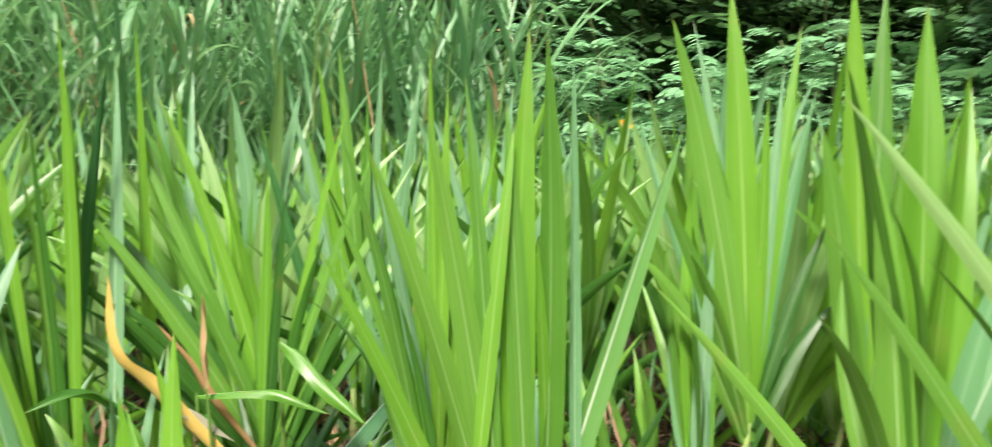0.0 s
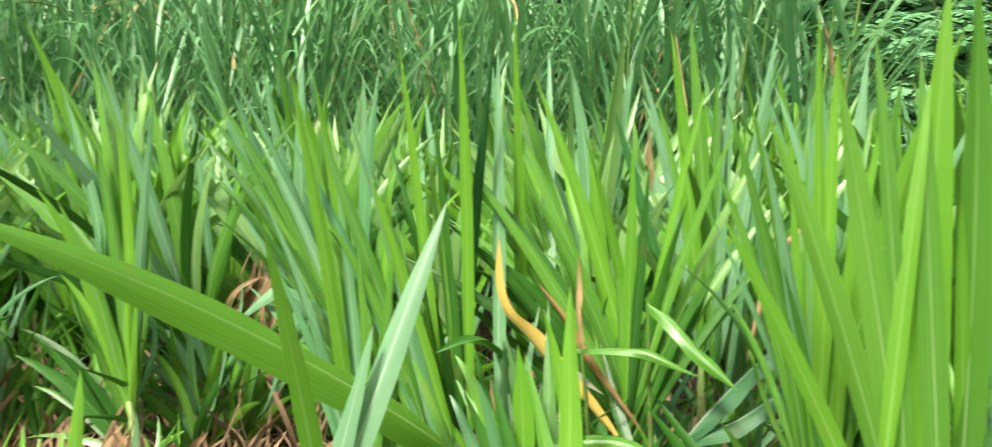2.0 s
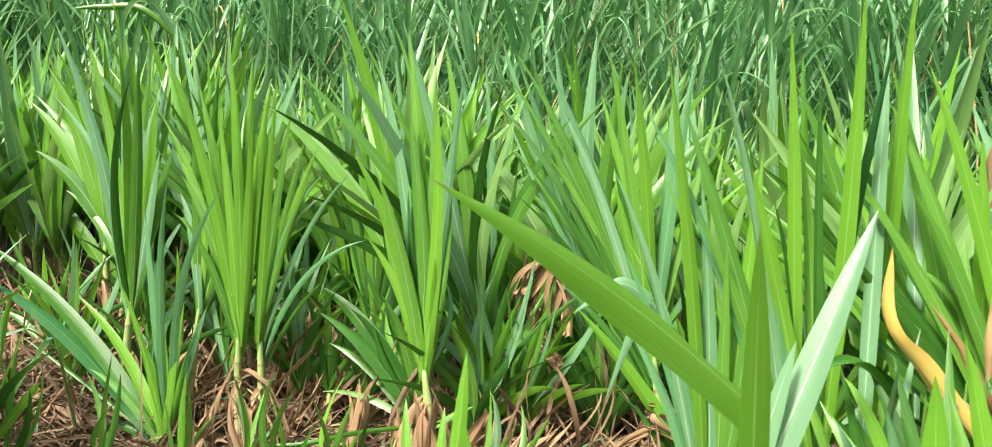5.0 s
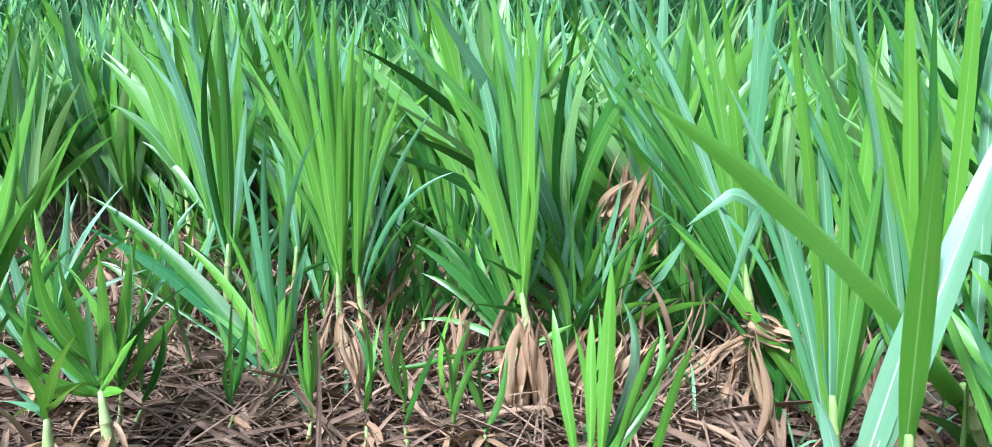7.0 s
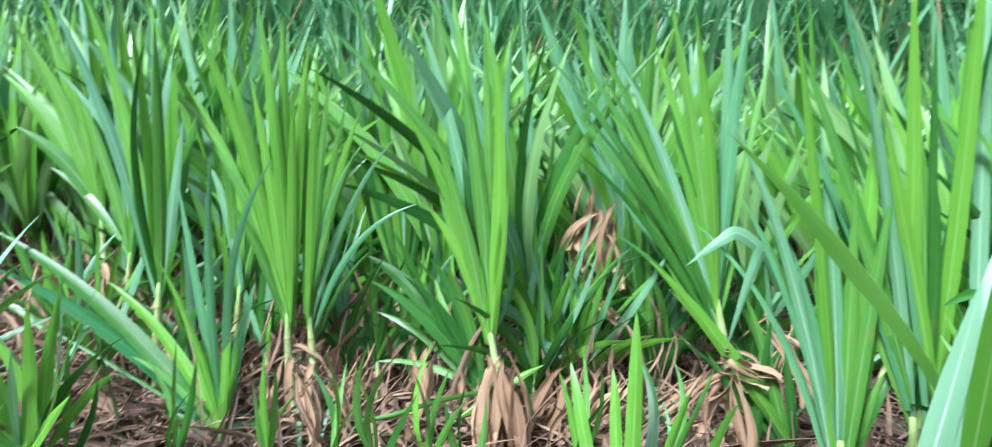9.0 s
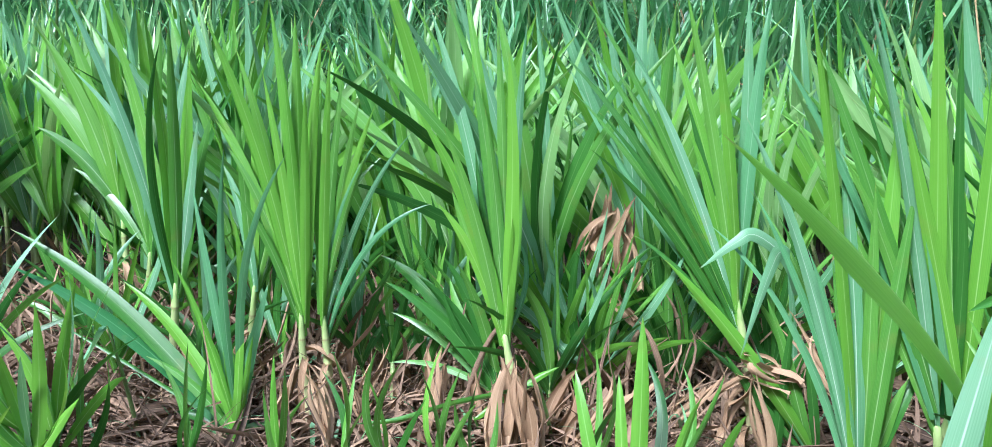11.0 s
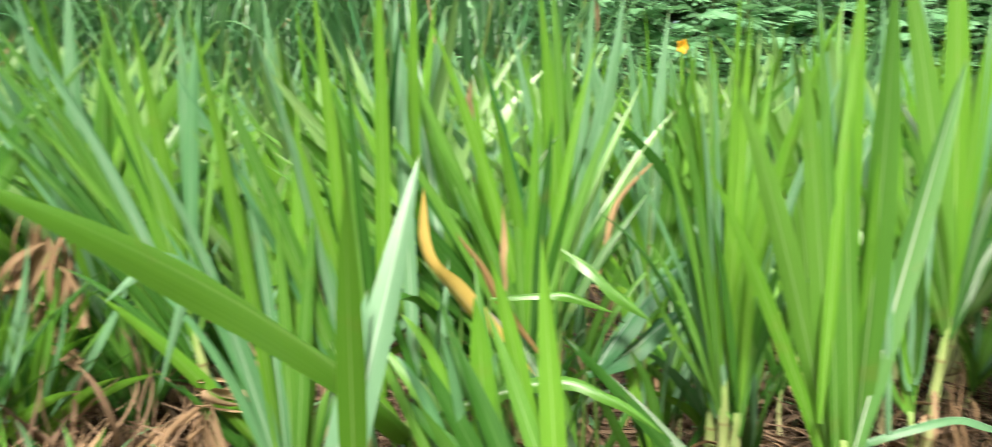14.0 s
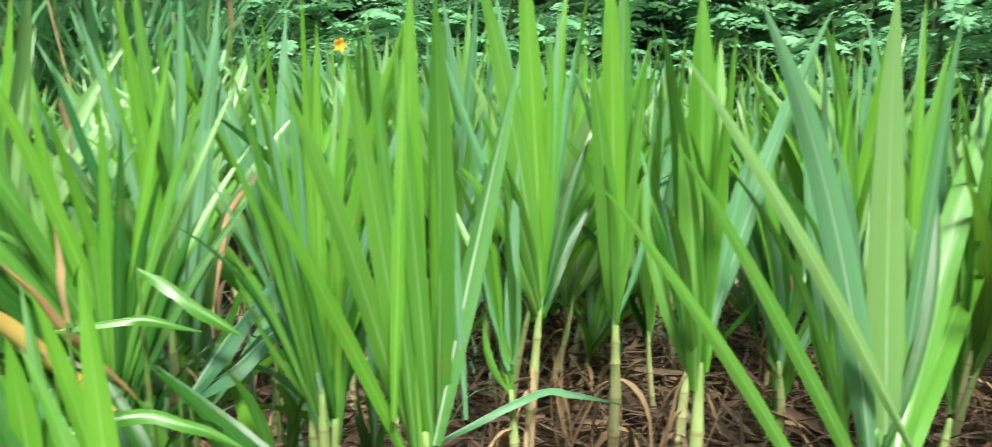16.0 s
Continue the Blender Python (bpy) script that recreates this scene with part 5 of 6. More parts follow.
leaf(p, (-1.276, 0.898, 0.642), 0.028, mat=M_PALE)
leaf(p, (-1.312, 0.959, 0.584), 0.025, mat=M_FRESH)
leaf(p, (-1.317, 0.894, 0.54), 0.025)
leaf(p, (-1.316, 0.882, 0.148), 0.021, mat=M_PALE)
leaf(p, (-1.288, 0.957, 0.484), 0.021, mat=M_FRESH)
fill(p, ((-1.38, 0.91, 0.41), (-1.3, 0.9, 0.41), (-1.44, 0.95, 0.52), (-1.32, 0.89, 0.54), (-1.32, 0.88, 0.15), (-1.29, 0.96, 0.48)), 3)
p = grass_plant((-1.163, 0.776), (-1.193, 0.788, 0.171), 'small spreading light green grass shoot')
leaf(p, (-1.215, 0.735, 0.255), 0.020, mat=M_FRESH)
leaf(p, (-1.201, 0.786, 0.256), 0.018, mat=M_FRESH)
leaf(p, (-1.298, 0.829, 0.17), 0.018, mat=M_PALE)
leaf(p, (-1.141, 0.795, 0.242), 0.018, mat=M_FRESH)
leaf(p, (-1.118, 0.783, 0.181), 0.016, mat=M_FRESH)
leaf(p, (-1.25, 0.761, 0.133), 0.020, mat=M_PALE)
p = grass_plant((-0.817, 1.123), (-0.82, 1.13, 0.058), 'small green grass shoot among dry litter')
leaf(p, (-0.874, 1.18, 0.181), 0.012, mat=M_FRESH)
leaf(p, (-0.825, 1.108, 0.236), 0.012, mat=M_GREEN)
leaf(p, (-0.785, 1.115, 0.217), 0.012, mat=M_GREEN)
leaf(p, (-0.746, 1.09, 0.176), 0.012, mat=M_DARK)
p = grass_plant((-0.738, 1.132), (-0.739, 1.14, 0.059), 'small green grass shoot among dry litter')
leaf(p, (-0.761, 1.095, 0.207), 0.012, mat=M_GREEN)
leaf(p, (-0.758, 1.199, 0.221), 0.012, mat=M_FRESH)
leaf(p, (-0.715, 1.149, 0.2), 0.012, mat=M_GREEN)
leaf(p, (-0.679, 1.098, 0.173), 0.012, mat=M_GREEN)
p = grass_plant((-1.29, 1.069), (-1.291, 1.075, 0.051), 'small green grass shoot among dry litter')
leaf(p, (-1.374, 1.139, 0.168), 0.012, mat=M_FRESH)
leaf(p, (-1.3, 1.097, 0.226), 0.012, mat=M_GREEN)
leaf(p, (-1.303, 1.153, 0.177), 0.012, mat=M_GREEN)
leaf(p, (-1.197, 1.039, 0.174), 0.012, mat=M_DARK)
p = grass_plant((-0.883, 1.115), (-0.886, 1.123, 0.057), 'small green grass shoot among dry litter')
leaf(p, (-0.937, 1.172, 0.17), 0.012, mat=M_DARK)
leaf(p, (-0.877, 1.084, 0.241), 0.012, mat=M_GREEN)
leaf(p, (-0.881, 1.187, 0.178), 0.012, mat=M_GREEN)
leaf(p, (-0.839, 1.133, 0.15), 0.012, mat=M_GREEN)
p = grass_plant((-1.12, 1.089), (-1.121, 1.095, 0.053), 'small green grass shoot among dry litter')
leaf(p, (-1.179, 1.134, 0.18), 0.012, mat=M_GREEN)
leaf(p, (-1.142, 1.134, 0.212), 0.012, mat=M_GREEN)
leaf(p, (-1.081, 1.076, 0.205), 0.012, mat=M_DARK)
leaf(p, (-1.063, 1.079, 0.167), 0.012, mat=M_DARK)
p = grass_plant((-0.515, 1.157), (-0.518, 1.166, 0.062), 'small green grass shoot among dry litter')
leaf(p, (-0.551, 1.194, 0.193), 0.012, mat=M_FRESH)
leaf(p, (-0.529, 1.237, 0.221), 0.012, mat=M_GREEN)
leaf(p, (-0.498, 1.149, 0.221), 0.012, mat=M_GREEN)
leaf(p, (-0.474, 1.119, 0.186), 0.012, mat=M_DARK)
p = grass_plant((-0.979, 1.104), (-0.98, 1.112, 0.055), 'small green grass shoot among dry litter')
leaf(p, (-0.995, 1.133, 0.205), 0.012, mat=M_FRESH)
leaf(p, (-0.951, 1.083, 0.2), 0.012, mat=M_GREEN)
leaf(p, (-0.976, 1.06, 0.179), 0.012, mat=M_GREEN)
leaf(p, (-0.959, 1.161, 0.132), 0.012, mat=M_GREEN)
p = grass_plant((-0.686, 1.138), (-0.687, 1.146, 0.059), 'small green grass shoot among dry litter')
leaf(p, (-0.707, 1.107, 0.168), 0.012, mat=M_GREEN)
leaf(p, (-0.691, 1.159, 0.178), 0.012, mat=M_DARK)
leaf(p, (-0.663, 1.199, 0.135), 0.012, mat=M_GREEN)
# yellow and brown withered blades
withered_leaf((-0.017, 1.080, 0.508), (-0.013, 1.080, 0.417), (0.035, 1.080, 0.362), (0.139, 1.080, 0.242), .028, M_YELLOW, 'yellow withered grass blade with a curled brown edge')
withered_leaf((0.087, 1.070, 0.487), (0.086, 1.070, 0.451), (0.085, 1.070, 0.411), (0.091, 1.070, 0.368), .016, M_RUST, 'thin rust-brown dry grass blade standing upright')
withered_leaf((0.034, 1.100, 0.445), (0.070, 1.100, 0.396), (0.103, 1.100, 0.340), (0.179, 1.100, 0.237), .013, M_RUST, 'narrow orange-brown dry grass blade')
withered_leaf((0.125, 1.09, 0.295), (0.096, 1.088, 0.322), (0.071, 1.087, 0.342), (0.044, 1.104, 0.345), .022, M_STRAWGREY, 'greyish pale dry grass blade tip')
withered_leaf((-0.096, 1.045, 0.358), (-0.058, 1.061, 0.369), (-0.026, 1.075, 0.358), (0.007, 1.096, 0.32), .020, M_DARK, 'dark green grass blade with a yellowing edge')
withered_leaf((0.236, 1.024, 0.339), (0.187, 1.037, 0.359), (0.151, 1.056, 0.366), (0.08, 1.091, 0.356), .016, M_GREEN, 'green grass blade lying level')
withered_leaf((0.241, 0.905, 0.215), (0.179, 0.934, 0.259), (0.114, 0.971, 0.276), (-0.054, 1.002, 0.234), .020, M_GREEN, 'arched green grass blade with a dry tip')
withered_leaf((0.389, 1.08, 0.399), (0.339, 1.076, 0.364), (0.285, 1.072, 0.313), (0.222, 1.057, 0.248), .036, M_SHADED_RIB, 'broad drooping grass blade with white ribs')
withered_leaf((0.393, 1.071, 0.327), (0.338, 1.069, 0.302), (0.284, 1.066, 0.269), (0.214, 1.059, 0.248), .036, M_SHADED_RIB, 'broad drooping grass blade with white ribs')
withered_leaf((0.274, 0.994, 0.332), (0.239, 1.016, 0.363), (0.209, 1.047, 0.4), (0.177, 1.078, 0.422), .024, M_GREEN, 'drooping green grass blade with a dry tip')
withered_leaf((0.822, 0.799, 0.153), (0.754, 0.853, 0.178), (0.699, 0.893, 0.183), (0.561, 0.958, 0.123), .022, M_PALE, 'arched bluish green grass blade near the ground')
withered_leaf((0.374, 1.331, 0.283), (0.394, 1.331, 0.37), (0.413, 1.329, 0.447), (0.469, 1.314, 0.521), .014, M_RUST, 'thin rust-brown dry grass blade standing upright')
withered_leaf((-0.891, 1.167, 0.087), (-0.819, 1.196, 0.09), (-0.748, 1.246, 0.101), (-0.626, 1.362, 0.103), .012, M_GREEN, 'thin green grass blade lying level above the litter')
withered_leaf((-0.595, 1.409, 0.124), (-0.642, 1.4, 0.1), (-0.687, 1.391, 0.071), (-0.739, 1.36, 0.032), .022, M_FRESH, 'cut light green grass blade lying on the litter')
withered_leaf((-1.385, 1.156, 0.055), (-1.381, 1.185, 0.109), (-1.372, 1.223, 0.161), (-1.37, 1.247, 0.181), .026, M_PALE, 'drooping pale green grass blade')
withered_leaf((.264, 1.70, .68), (.262, 1.71, .63), (.268, 1.72, .58), (.29, 1.75, .45), .022, M_STRAW, 'withered tan grass blade tip among green blades')
withered_leaf((.74, 2.08, .97), (.75, 2.085, .94), (.762, 2.09, .90), (.775, 2.1, .84), .026, M_STRAW, 'withered tan grass blade hanging from a stalk')
withered_leaf((-1.913, 2.021, 0.757), (-1.909, 2.032, 0.889), (-1.852, 2.05, 0.936), (-1.751, 2.116, 0.792), .03, M_PALE, 'pale grass blade bent over in an arch')
withered_leaf((-2.162, 2.076, 0.919), (-2.067, 2.1, 0.93), (-1.933, 2.133, 0.928), (-1.793, 2.208, 0.781), .022, M_GREEN, 'green grass blade bent over in an arch')
straw((-0.848, 1.481, 0.123), (-0.832, 1.434, -0.017), 0.034)
straw((-0.674, 1.337, 0.183), (-0.658, 1.287, 0.028), 0.04)
straw((-0.664, 1.325, 0.165), (-0.616, 1.283, 0.036), 0.042)
straw((-0.681, 1.332, 0.15), (-0.668, 1.286, 0.031), 0.038)
straw((-0.995, 1.361, 0.112), (-0.925, 1.325, 0.006), 0.014)
straw((-1.355, 1.418, 0.086), (-1.343, 1.373, -0.036), 0.016)
straw((-0.365, 1.525, 0.039), (-0.371, 1.484, -0.036), 0.016)
straw((-0.291, 1.524, 0.113), (-0.434, 1.469, 0.056), 0.014)
straw((0.887, 1.01, 0.204), (0.86, 0.964, 0.035), 0.014)
straw((-1.204, 1.441, 0.124), (-1.221, 1.388, -0.022), 0.012)
straw((-1.005, 1.565, 0.123), (-0.938, 1.516, -0.071), 0.014)
straw((-0.558, 1.433, 0.123), (-0.616, 1.382, 0.019), 0.034)
straw((-0.546, 1.643, 0.456), (-0.549, 1.588, 0.282), 0.022)
straw((-0.518, 1.627, 0.393), (-0.472, 1.58, 0.235), 0.026)
straw((-0.49, 1.623, 0.414), (-0.512, 1.567, 0.243), 0.024)
straw((-0.557, 1.613, 0.323), (-0.496, 1.572, 0.191), 0.026)
straw((-0.221, 1.487, 0.231), (-0.129, 1.446, 0.08), 0.016)
straw((-0.18, 1.491, 0.226), (-0.118, 1.451, 0.103), 0.014)
straw((-0.251, 1.452, 0.151), (-0.324, 1.404, 0.084), 0.016)
straw((-0.195, 1.414, 0.123), (-0.29, 1.38, 0.175), 0.022)
straw((-0.394, 1.577, 0.07), (-0.455, 1.526, -0.032), 0.014)
straw((-0.763, 1.482, 0.057), (-0.814, 1.434, -0.028), 0.012)
straw((-1.3, 1.423, 0.074), (-1.266, 1.381, -0.035), 0.014)
straw((-1.486, 1.505, 0.09), (-1.43, 1.46, -0.066), 0.014)
straw((-0.946, 1.464, 0.079), (-0.975, 1.415, -0.031), 0.012)
straw((-0.336, 1.509, 0.086), (-0.413, 1.487, 0.023), 0.016)
straw((-0.65, 1.319, 0.184), (-0.631, 1.271, 0.037), 0.036)
straw((-0.288, 1.348, 0.166), (-0.243, 1.308, 0.057), 0.03)
straw((-1.014, 1.293, 0.146), (-0.956, 1.253, 0.027), 0.03)
straw((-1.055, 1.296, 0.131), (-1.05, 1.251, 0.022), 0.026)
straw((-0.82, 1.388, 0.16), (-0.813, 1.341, 0.035), 0.034)
straw((-0.511, 1.617, 0.388), (-0.564, 1.568, 0.298), 0.03)
straw((-0.538, 1.592, 0.23), (-0.473, 1.562, 0.175), 0.028)
straw((-0.301, 1.405, 0.146), (-0.202, 1.384, 0.133), 0.022)
straw((-0.505, 1.396, 0.103), (-0.568, 1.348, 0.025), 0.03)
straw((-0.437, 1.446, 0.113), (-0.527, 1.399, 0.065), 0.03)
straw((-0.948, 1.471, 0.128), (-0.984, 1.424, 0.041), 0.02)
straw((-1.034, 1.574, 0.214), (-1.032, 1.522, 0.055), 0.02)
straw((-0.094, 1.375, 0.2), (-0.057, 1.331, 0.065), 0.028)
straw((-0.754, 1.438, 0.099), (-0.718, 1.405, 0.051), 0.026)


# ---- field behind: more plants of the same crop ----
def sample_plant(seed, high, lean, n, label, spread=0.62, wide=0.030):
    """A whole plant at the origin: a stalk and a fan of n blades, bent over by lean (metres at its top)."""
    rnd = random.Random(seed)
    thing = new("grass_plant")
    tagged(thing, label, "grass plant", "fodder grass plants")
    top = np.array((lean * 0.35, rnd.uniform(-0.02, 0.02), high * rnd.uniform(0.26, 0.36)))
    part("stalk", stalk_mesh((0, 0, -0.03), top, rnd.uniform(0.007, 0.0095) * min(1, high / 0.7), rnd, 5), M_STALK, thing, "pale jointed stalk")
    axis = unit(np.array((lean, 0, high)))
    dry_skirt(thing, top, rnd, 1)
    for i in range(n):
        k = i / (n - 1)
        sgn = 1 if i % 2 else -1
        ang = sgn * (0.04 + spread * (1 - k) ** 1.1) + rnd.uniform(-0.07, 0.07)
        depth = rnd.uniform(-0.28, 0.28)
        start = top + axis * (0.055 * k - 0.05 + rnd.uniform(-0.02, 0.01)) * min(1, high / 0.7)
        way = unit(axis + np.array((math.tan(ang), depth, 0)))
        length = high * rnd.uniform(0.62, 0.80) * (0.82 + 0.18 * k)
        tip = start + way * length + np.array((0.05 * sgn * (1 - k), 0, -0.03 * (1 - k)))
        ctrl = start + unit(0.8 * axis + 0.8 * way) * length * rnd.uniform(0.4, 0.55) + np.array((rnd.gauss(0, 0.022), rnd.gauss(0, 0.022), 0.01))
        phi = rnd.uniform(-0.95, 0.95)
        side = np.array((math.cos(phi), math.sin(phi), 0.0))
        m = Mesh()
        blade(m, bezier(start, ctrl, tip), wide * rnd.uniform(0.8, 1.15), side, 10, 4, rnd.uniform(0.10, 0.3), rnd.uniform(0.03, 0.15), rnd.uniform(-0.6, 0.6), 0.32, rnd)
        # Old outer blades darker, young inner ones paler; low shoots get shade as colour.
        r = rnd.random() + 0.55 * (k - 0.5) - (0.25 if high < 0.5 else 0)
        part("leaf", m, M_DARK if r < 0.0 else M_GREEN if r < 0.28 else M_FRESH if r < 0.46 else M_SKYSHEEN if high > 0.5 and r < 0.95 else M_PALE, thing)
    return thing


LEAN_LEFT = "leaning clump of green fodder grass with narrow pointed blades"
UPRIGHT = "upright clump of green fodder grass with long pointed blades"
protos_lean = [sample_plant(11 + k, 0.80, -0.26 - 0.06 * (k % 2), 19, LEAN_LEFT, 0.56, 0.029) for k in range(4)]
protos_up = [sample_plant(31 + k, 0.84, -0.06 + 0.03 * k, 17, UPRIGHT, 0.54, 0.034) for k in range(5)]
protos_low = [sample_plant(51 + k, 0.42, -0.10 + 0.07 * k, 9, "low spreading shoot of dark green fodder grass", 0.6, 0.018) for k in range(4)]
fr = random.Random(77)
first = set()


def put_plant(x, y, lean):
    pool = protos_low if lean == 2 else protos_lean if lean else protos_up
    src = pool[fr.randrange(len(pool))]
    m = Matrix.Translation((x, y, SOIL)) @ Matrix.Rotation(fr.uniform(-0.6, 0.6) + (0 if lean or fr.random() < 0.5 else math.pi), 4, "Z") @ Matrix.Rotation(fr.gauss(0.04 if lean else 0, 0.11), 4, "Y") @ Matrix.Rotation(fr.gauss(0, 0.08), 4, "X") @ Matrix.Diagonal((*[fr.uniform(0.88, 1.1)] * 3, 1))
    if src.name not in first:
        first.add(src.name)
        src.matrix_basis = m
    else:
        copy_thing(src, m)


def field_start(x):
    """How far off the crop behind the nearest plants begins, along the rows."""
    if x < -1.0:
        return 1.85
    if x < 0.05:
        return 1.80
    if x < 0.5:
        return 1.52
    return 1.6


row = 0
y = 1.4
while y < 3.0:
    x = -2.9 + (0.1 if row % 2 else 0)
    while x < 2.7:
        px, py = x + fr.uniform(-0.06, 0.06), y + fr.uniform(-0.06, 0.06)
        far = 2.95 if px < 1.0 else 2.75
        if abs(px - 0.8) < 0.2 and 1.5 < py < 2.15:
            pass
        elif field_start(px) < py < far:
            put_plant(px, py, -1.6 < px < 0.65 and fr.random() < 0.7)
        x += 0.2
    y += 0.18
    row += 1
for px, py in ((1.75, 1.4), (1.9, 1.1), (2.1, 1.4), (1.7, 0.85), (1.9, 0.75), (2.3, 0.8), (2.2, 1.1), (2.6, 1.0), (2.7, 0.7), (1.75, 0.3), (2.1, 0.45), (2.5, 0.4), (2.5, 1.4), (1.95, 0.15), (2.25, 0.2), (2.0, 0.95), (2.4, 1.0), (2.8, 1.3), (2.6, 0.2), (2.9, 0.5)):
    put_plant(px, py, 0)
for px, py in ((1.3, 1.35), (1.55, 1.2), (1.5, 1.55), (1.3, 1.65), (1.0, 1.5), (1.45, 0.75), (1.25, 1.05), (0.75, 1.5), (1.35, 0.5), (1.6, 0.55), (1.25, 0.3), (1.5, 0.2), (1.55, 0.95)):
    put_plant(px, py, 0)
for px, py in ((-2.25, 1.75), (-2.0, 1.95), (-2.3, 1.75), (-2.6, 1.8)):
    put_plant(px, py, 0)
for px, py, ln in ((1.8, 0.6, 2), (1.4, 0.65, 2), (1.5, 0.4, 2), (1.65, 0.15, 2), (1.2, 0.75, 2), (1.7, 1.05, 2), (2.0, 0.6, 2), (-1.5, 1.1, 2), (-1.65, 1.2, 2), (-1.35, 1.05, 2), (-1.9, 1.25, 2)):
    put_plant(px, py, ln)
for px, py in ((-1.62, 1.5), (-1.5, 1.38), (-1.3, 1.42), (-1.15, 1.5), (-1.0, 1.5), (-0.88, 1.52), (-0.75, 1.55), (-0.6, 1.5), (-0.48, 1.55),
               (0.85, 1.35), (1.0, 1.5), (1.12, 1.4), (1.22, 1.25), (1.3, 1.5), (1.4, 1.3), (1.1, 1.65), (0.9, 1.6), (1.45, 1.65), (1.55, 1.4), (1.6, 1.15), (1.25, 1.8), (0.75, 1.3), (1.45, 1.05), (1.0, 1.8), (1.7, 1.6)):
    put_plant(px, py, 2)
for k in range(15):
    put_plant(fr.uniform(-0.75, 0.0), fr.uniform(1.5, 1.8), 2)
for k in range(15):
    put_plant(fr.uniform(0.0, 0.55), fr.uniform(1.0, 1.5), 2)
for k in range(12):
    put_plant(fr.uniform(-1.9, -0.8), fr.uniform(1.6, 1.95), 2)
for px, py in ((-1.85, 1.9), (-1.62, 1.8), (-1.45, 1.72), (-1.25, 1.78), (-1.08, 1.85), (-0.95, 1.72), (-0.8, 1.7), (-0.55, 1.68), (-0.42, 1.75), (1.15, 1.3), (1.0, 1.25), (0.65, 1.55)):
    put_plant(px, py, fr.random() < 0.4 and px < -0.3)


# ---- tall grass behind the field ----
def tall_clump(seed, high):
    rnd = random.Random(seed)
    thing = new("tall_grass_clump")
    tagged(thing, "tall dark green grass with thin arching blades", "tall grass", "tall grass behind the field")
    blades = Mesh()
    for k in range(7):
        a, r = rnd.uniform(0, 6.3), 0.16 * math.sqrt(rnd.random())
        foot = np.array((r * math.cos(a), r * math.sin(a), -0.03))
        h = high * rnd.uniform(0.65, 1.0)
        head = foot + np.array((rnd.uniform(-0.22, 0.22), rnd.uniform(-0.22, 0.22), h * 0.8))
        stem = Mesh()
        tube(stem, [foot, foot + (head - foot) * 0.5 + np.array((rnd.uniform(-.02, .02), 0, 0)), head], [0.007, 0.006, 0.003], 5)
        if k < 4:
            part("cane", stem, M_TALLSTALK, thing)
        for j in range(13):
            s = 0.12 + 0.86 * (j + rnd.random()) / 13
            st = foot + (head - foot) * s
            az = rnd.uniform(0, 6.3)
            d = np.array((math.cos(az), math.sin(az), 0))
            ln = rnd.uniform(0.55, 1.1)
            up = rnd.uniform(0.6, 1.2)
            ctrl = st + d * ln * 0.22 + np.array((0, 0, ln * 0.55 * up))
            end = st + d * ln * rnd.uniform(0.2, 0.65) + np.array((0, 0, ln * rnd.uniform(0.05, 0.95)))
            blade(blades, bezier(st, ctrl, end), rnd.uniform(0.012, 0.028), (-d[1], d[0], 0.1), 9, 2, 0.35, 0.1, rnd.uniform(-0.6, 0.6), 0.6, rnd)
    tagged(part("foliage", blades, M_FARBLADE, thing), kind="stuff")
    return thing


tall = [tall_clump(101 + k, h) for k, h in enumerate((2.1, 1.9, 2.3, 1.7, 2.0))]
tr = random.Random(5)
used = set()


def put_tall(x, y, s):
    src = tall[tr.randrange(len(tall))]
    m = Matrix.Translation((x, y, SOIL)) @ Matrix.Rotation(tr.uniform(0, 6.3), 4, "Z") @ Matrix.Diagonal((s, s, s, 1))
    if src.name not in used:
        used.add(src.name)
        src.matrix_basis = m
    else:
        copy_thing(src, m)


for r in range(5):
    x = -6.2
    while x < (1.15 if r < 4 else 0.9):
        put_tall(x + tr.uniform(-0.1, 0.1), 3.12 + 0.36 * r + tr.uniform(-0.12, 0.12) - 0.10 * max(0, -x - 1.5), tr.uniform(0.85, 1.15))
        x += 0.36
for k in range(14):
    put_tall(-3.1 - 0.35 * (k % 4) + tr.uniform(-0.1, 0.1), 1.5 + 0.13 * k, tr.uniform(0.55, 0.8))


def dry_tangle():
    """Tan dead canes and blades that hang among the tall grass."""
    rnd = random.Random(61)
    m = Mesh()
    for k in range(110):
        x = rnd.uniform(-4.0, 1.2)
        p = np.array((x, 3.0 + rnd.uniform(-0.1, 0.6) - 0.10 * max(0, -x - 1.5), rnd.uniform(0.3, 1.5)))
        a = rnd.uniform(0, 6.3)
        ln = rnd.uniform(0.15, 0.5)
        d = np.array((math.cos(a), math.sin(a), 0))
        blade(m, bezier(p, p + d * ln * 0.4 + np.array((0, 0, 0.08)), p + d * ln * 0.6 - np.array((0, 0, rnd.uniform(-0.5, 0.8) * ln))), rnd.uniform(0.006, 0.016), (-d[1], d[0], 0.2), 8, 2, 0.5, 0.2, rnd.uniform(-1, 1), 0.6, rnd)
    for k in range(16):
        x = rnd.uniform(-2.8, 0.8)
        y = 2.95 + rnd.uniform(0, 0.4) - 0.10 * max(0, -x - 1.5)
        tube(m, [(x, y, SOIL - 0.02), (x + rnd.uniform(-0.1, 0.1), y, 0.7), (x + rnd.uniform(-0.35, 0.35), y + 0.1, rnd.uniform(1.2, 1.9))], [0.004, 0.0035, 0.002], 5)
    tagged(new("dry_cane_tangle", m.data("dry_cane_tangle", M_CANE)), "tan dead canes and blades among tall grass", "dry grass", kind="stuff")


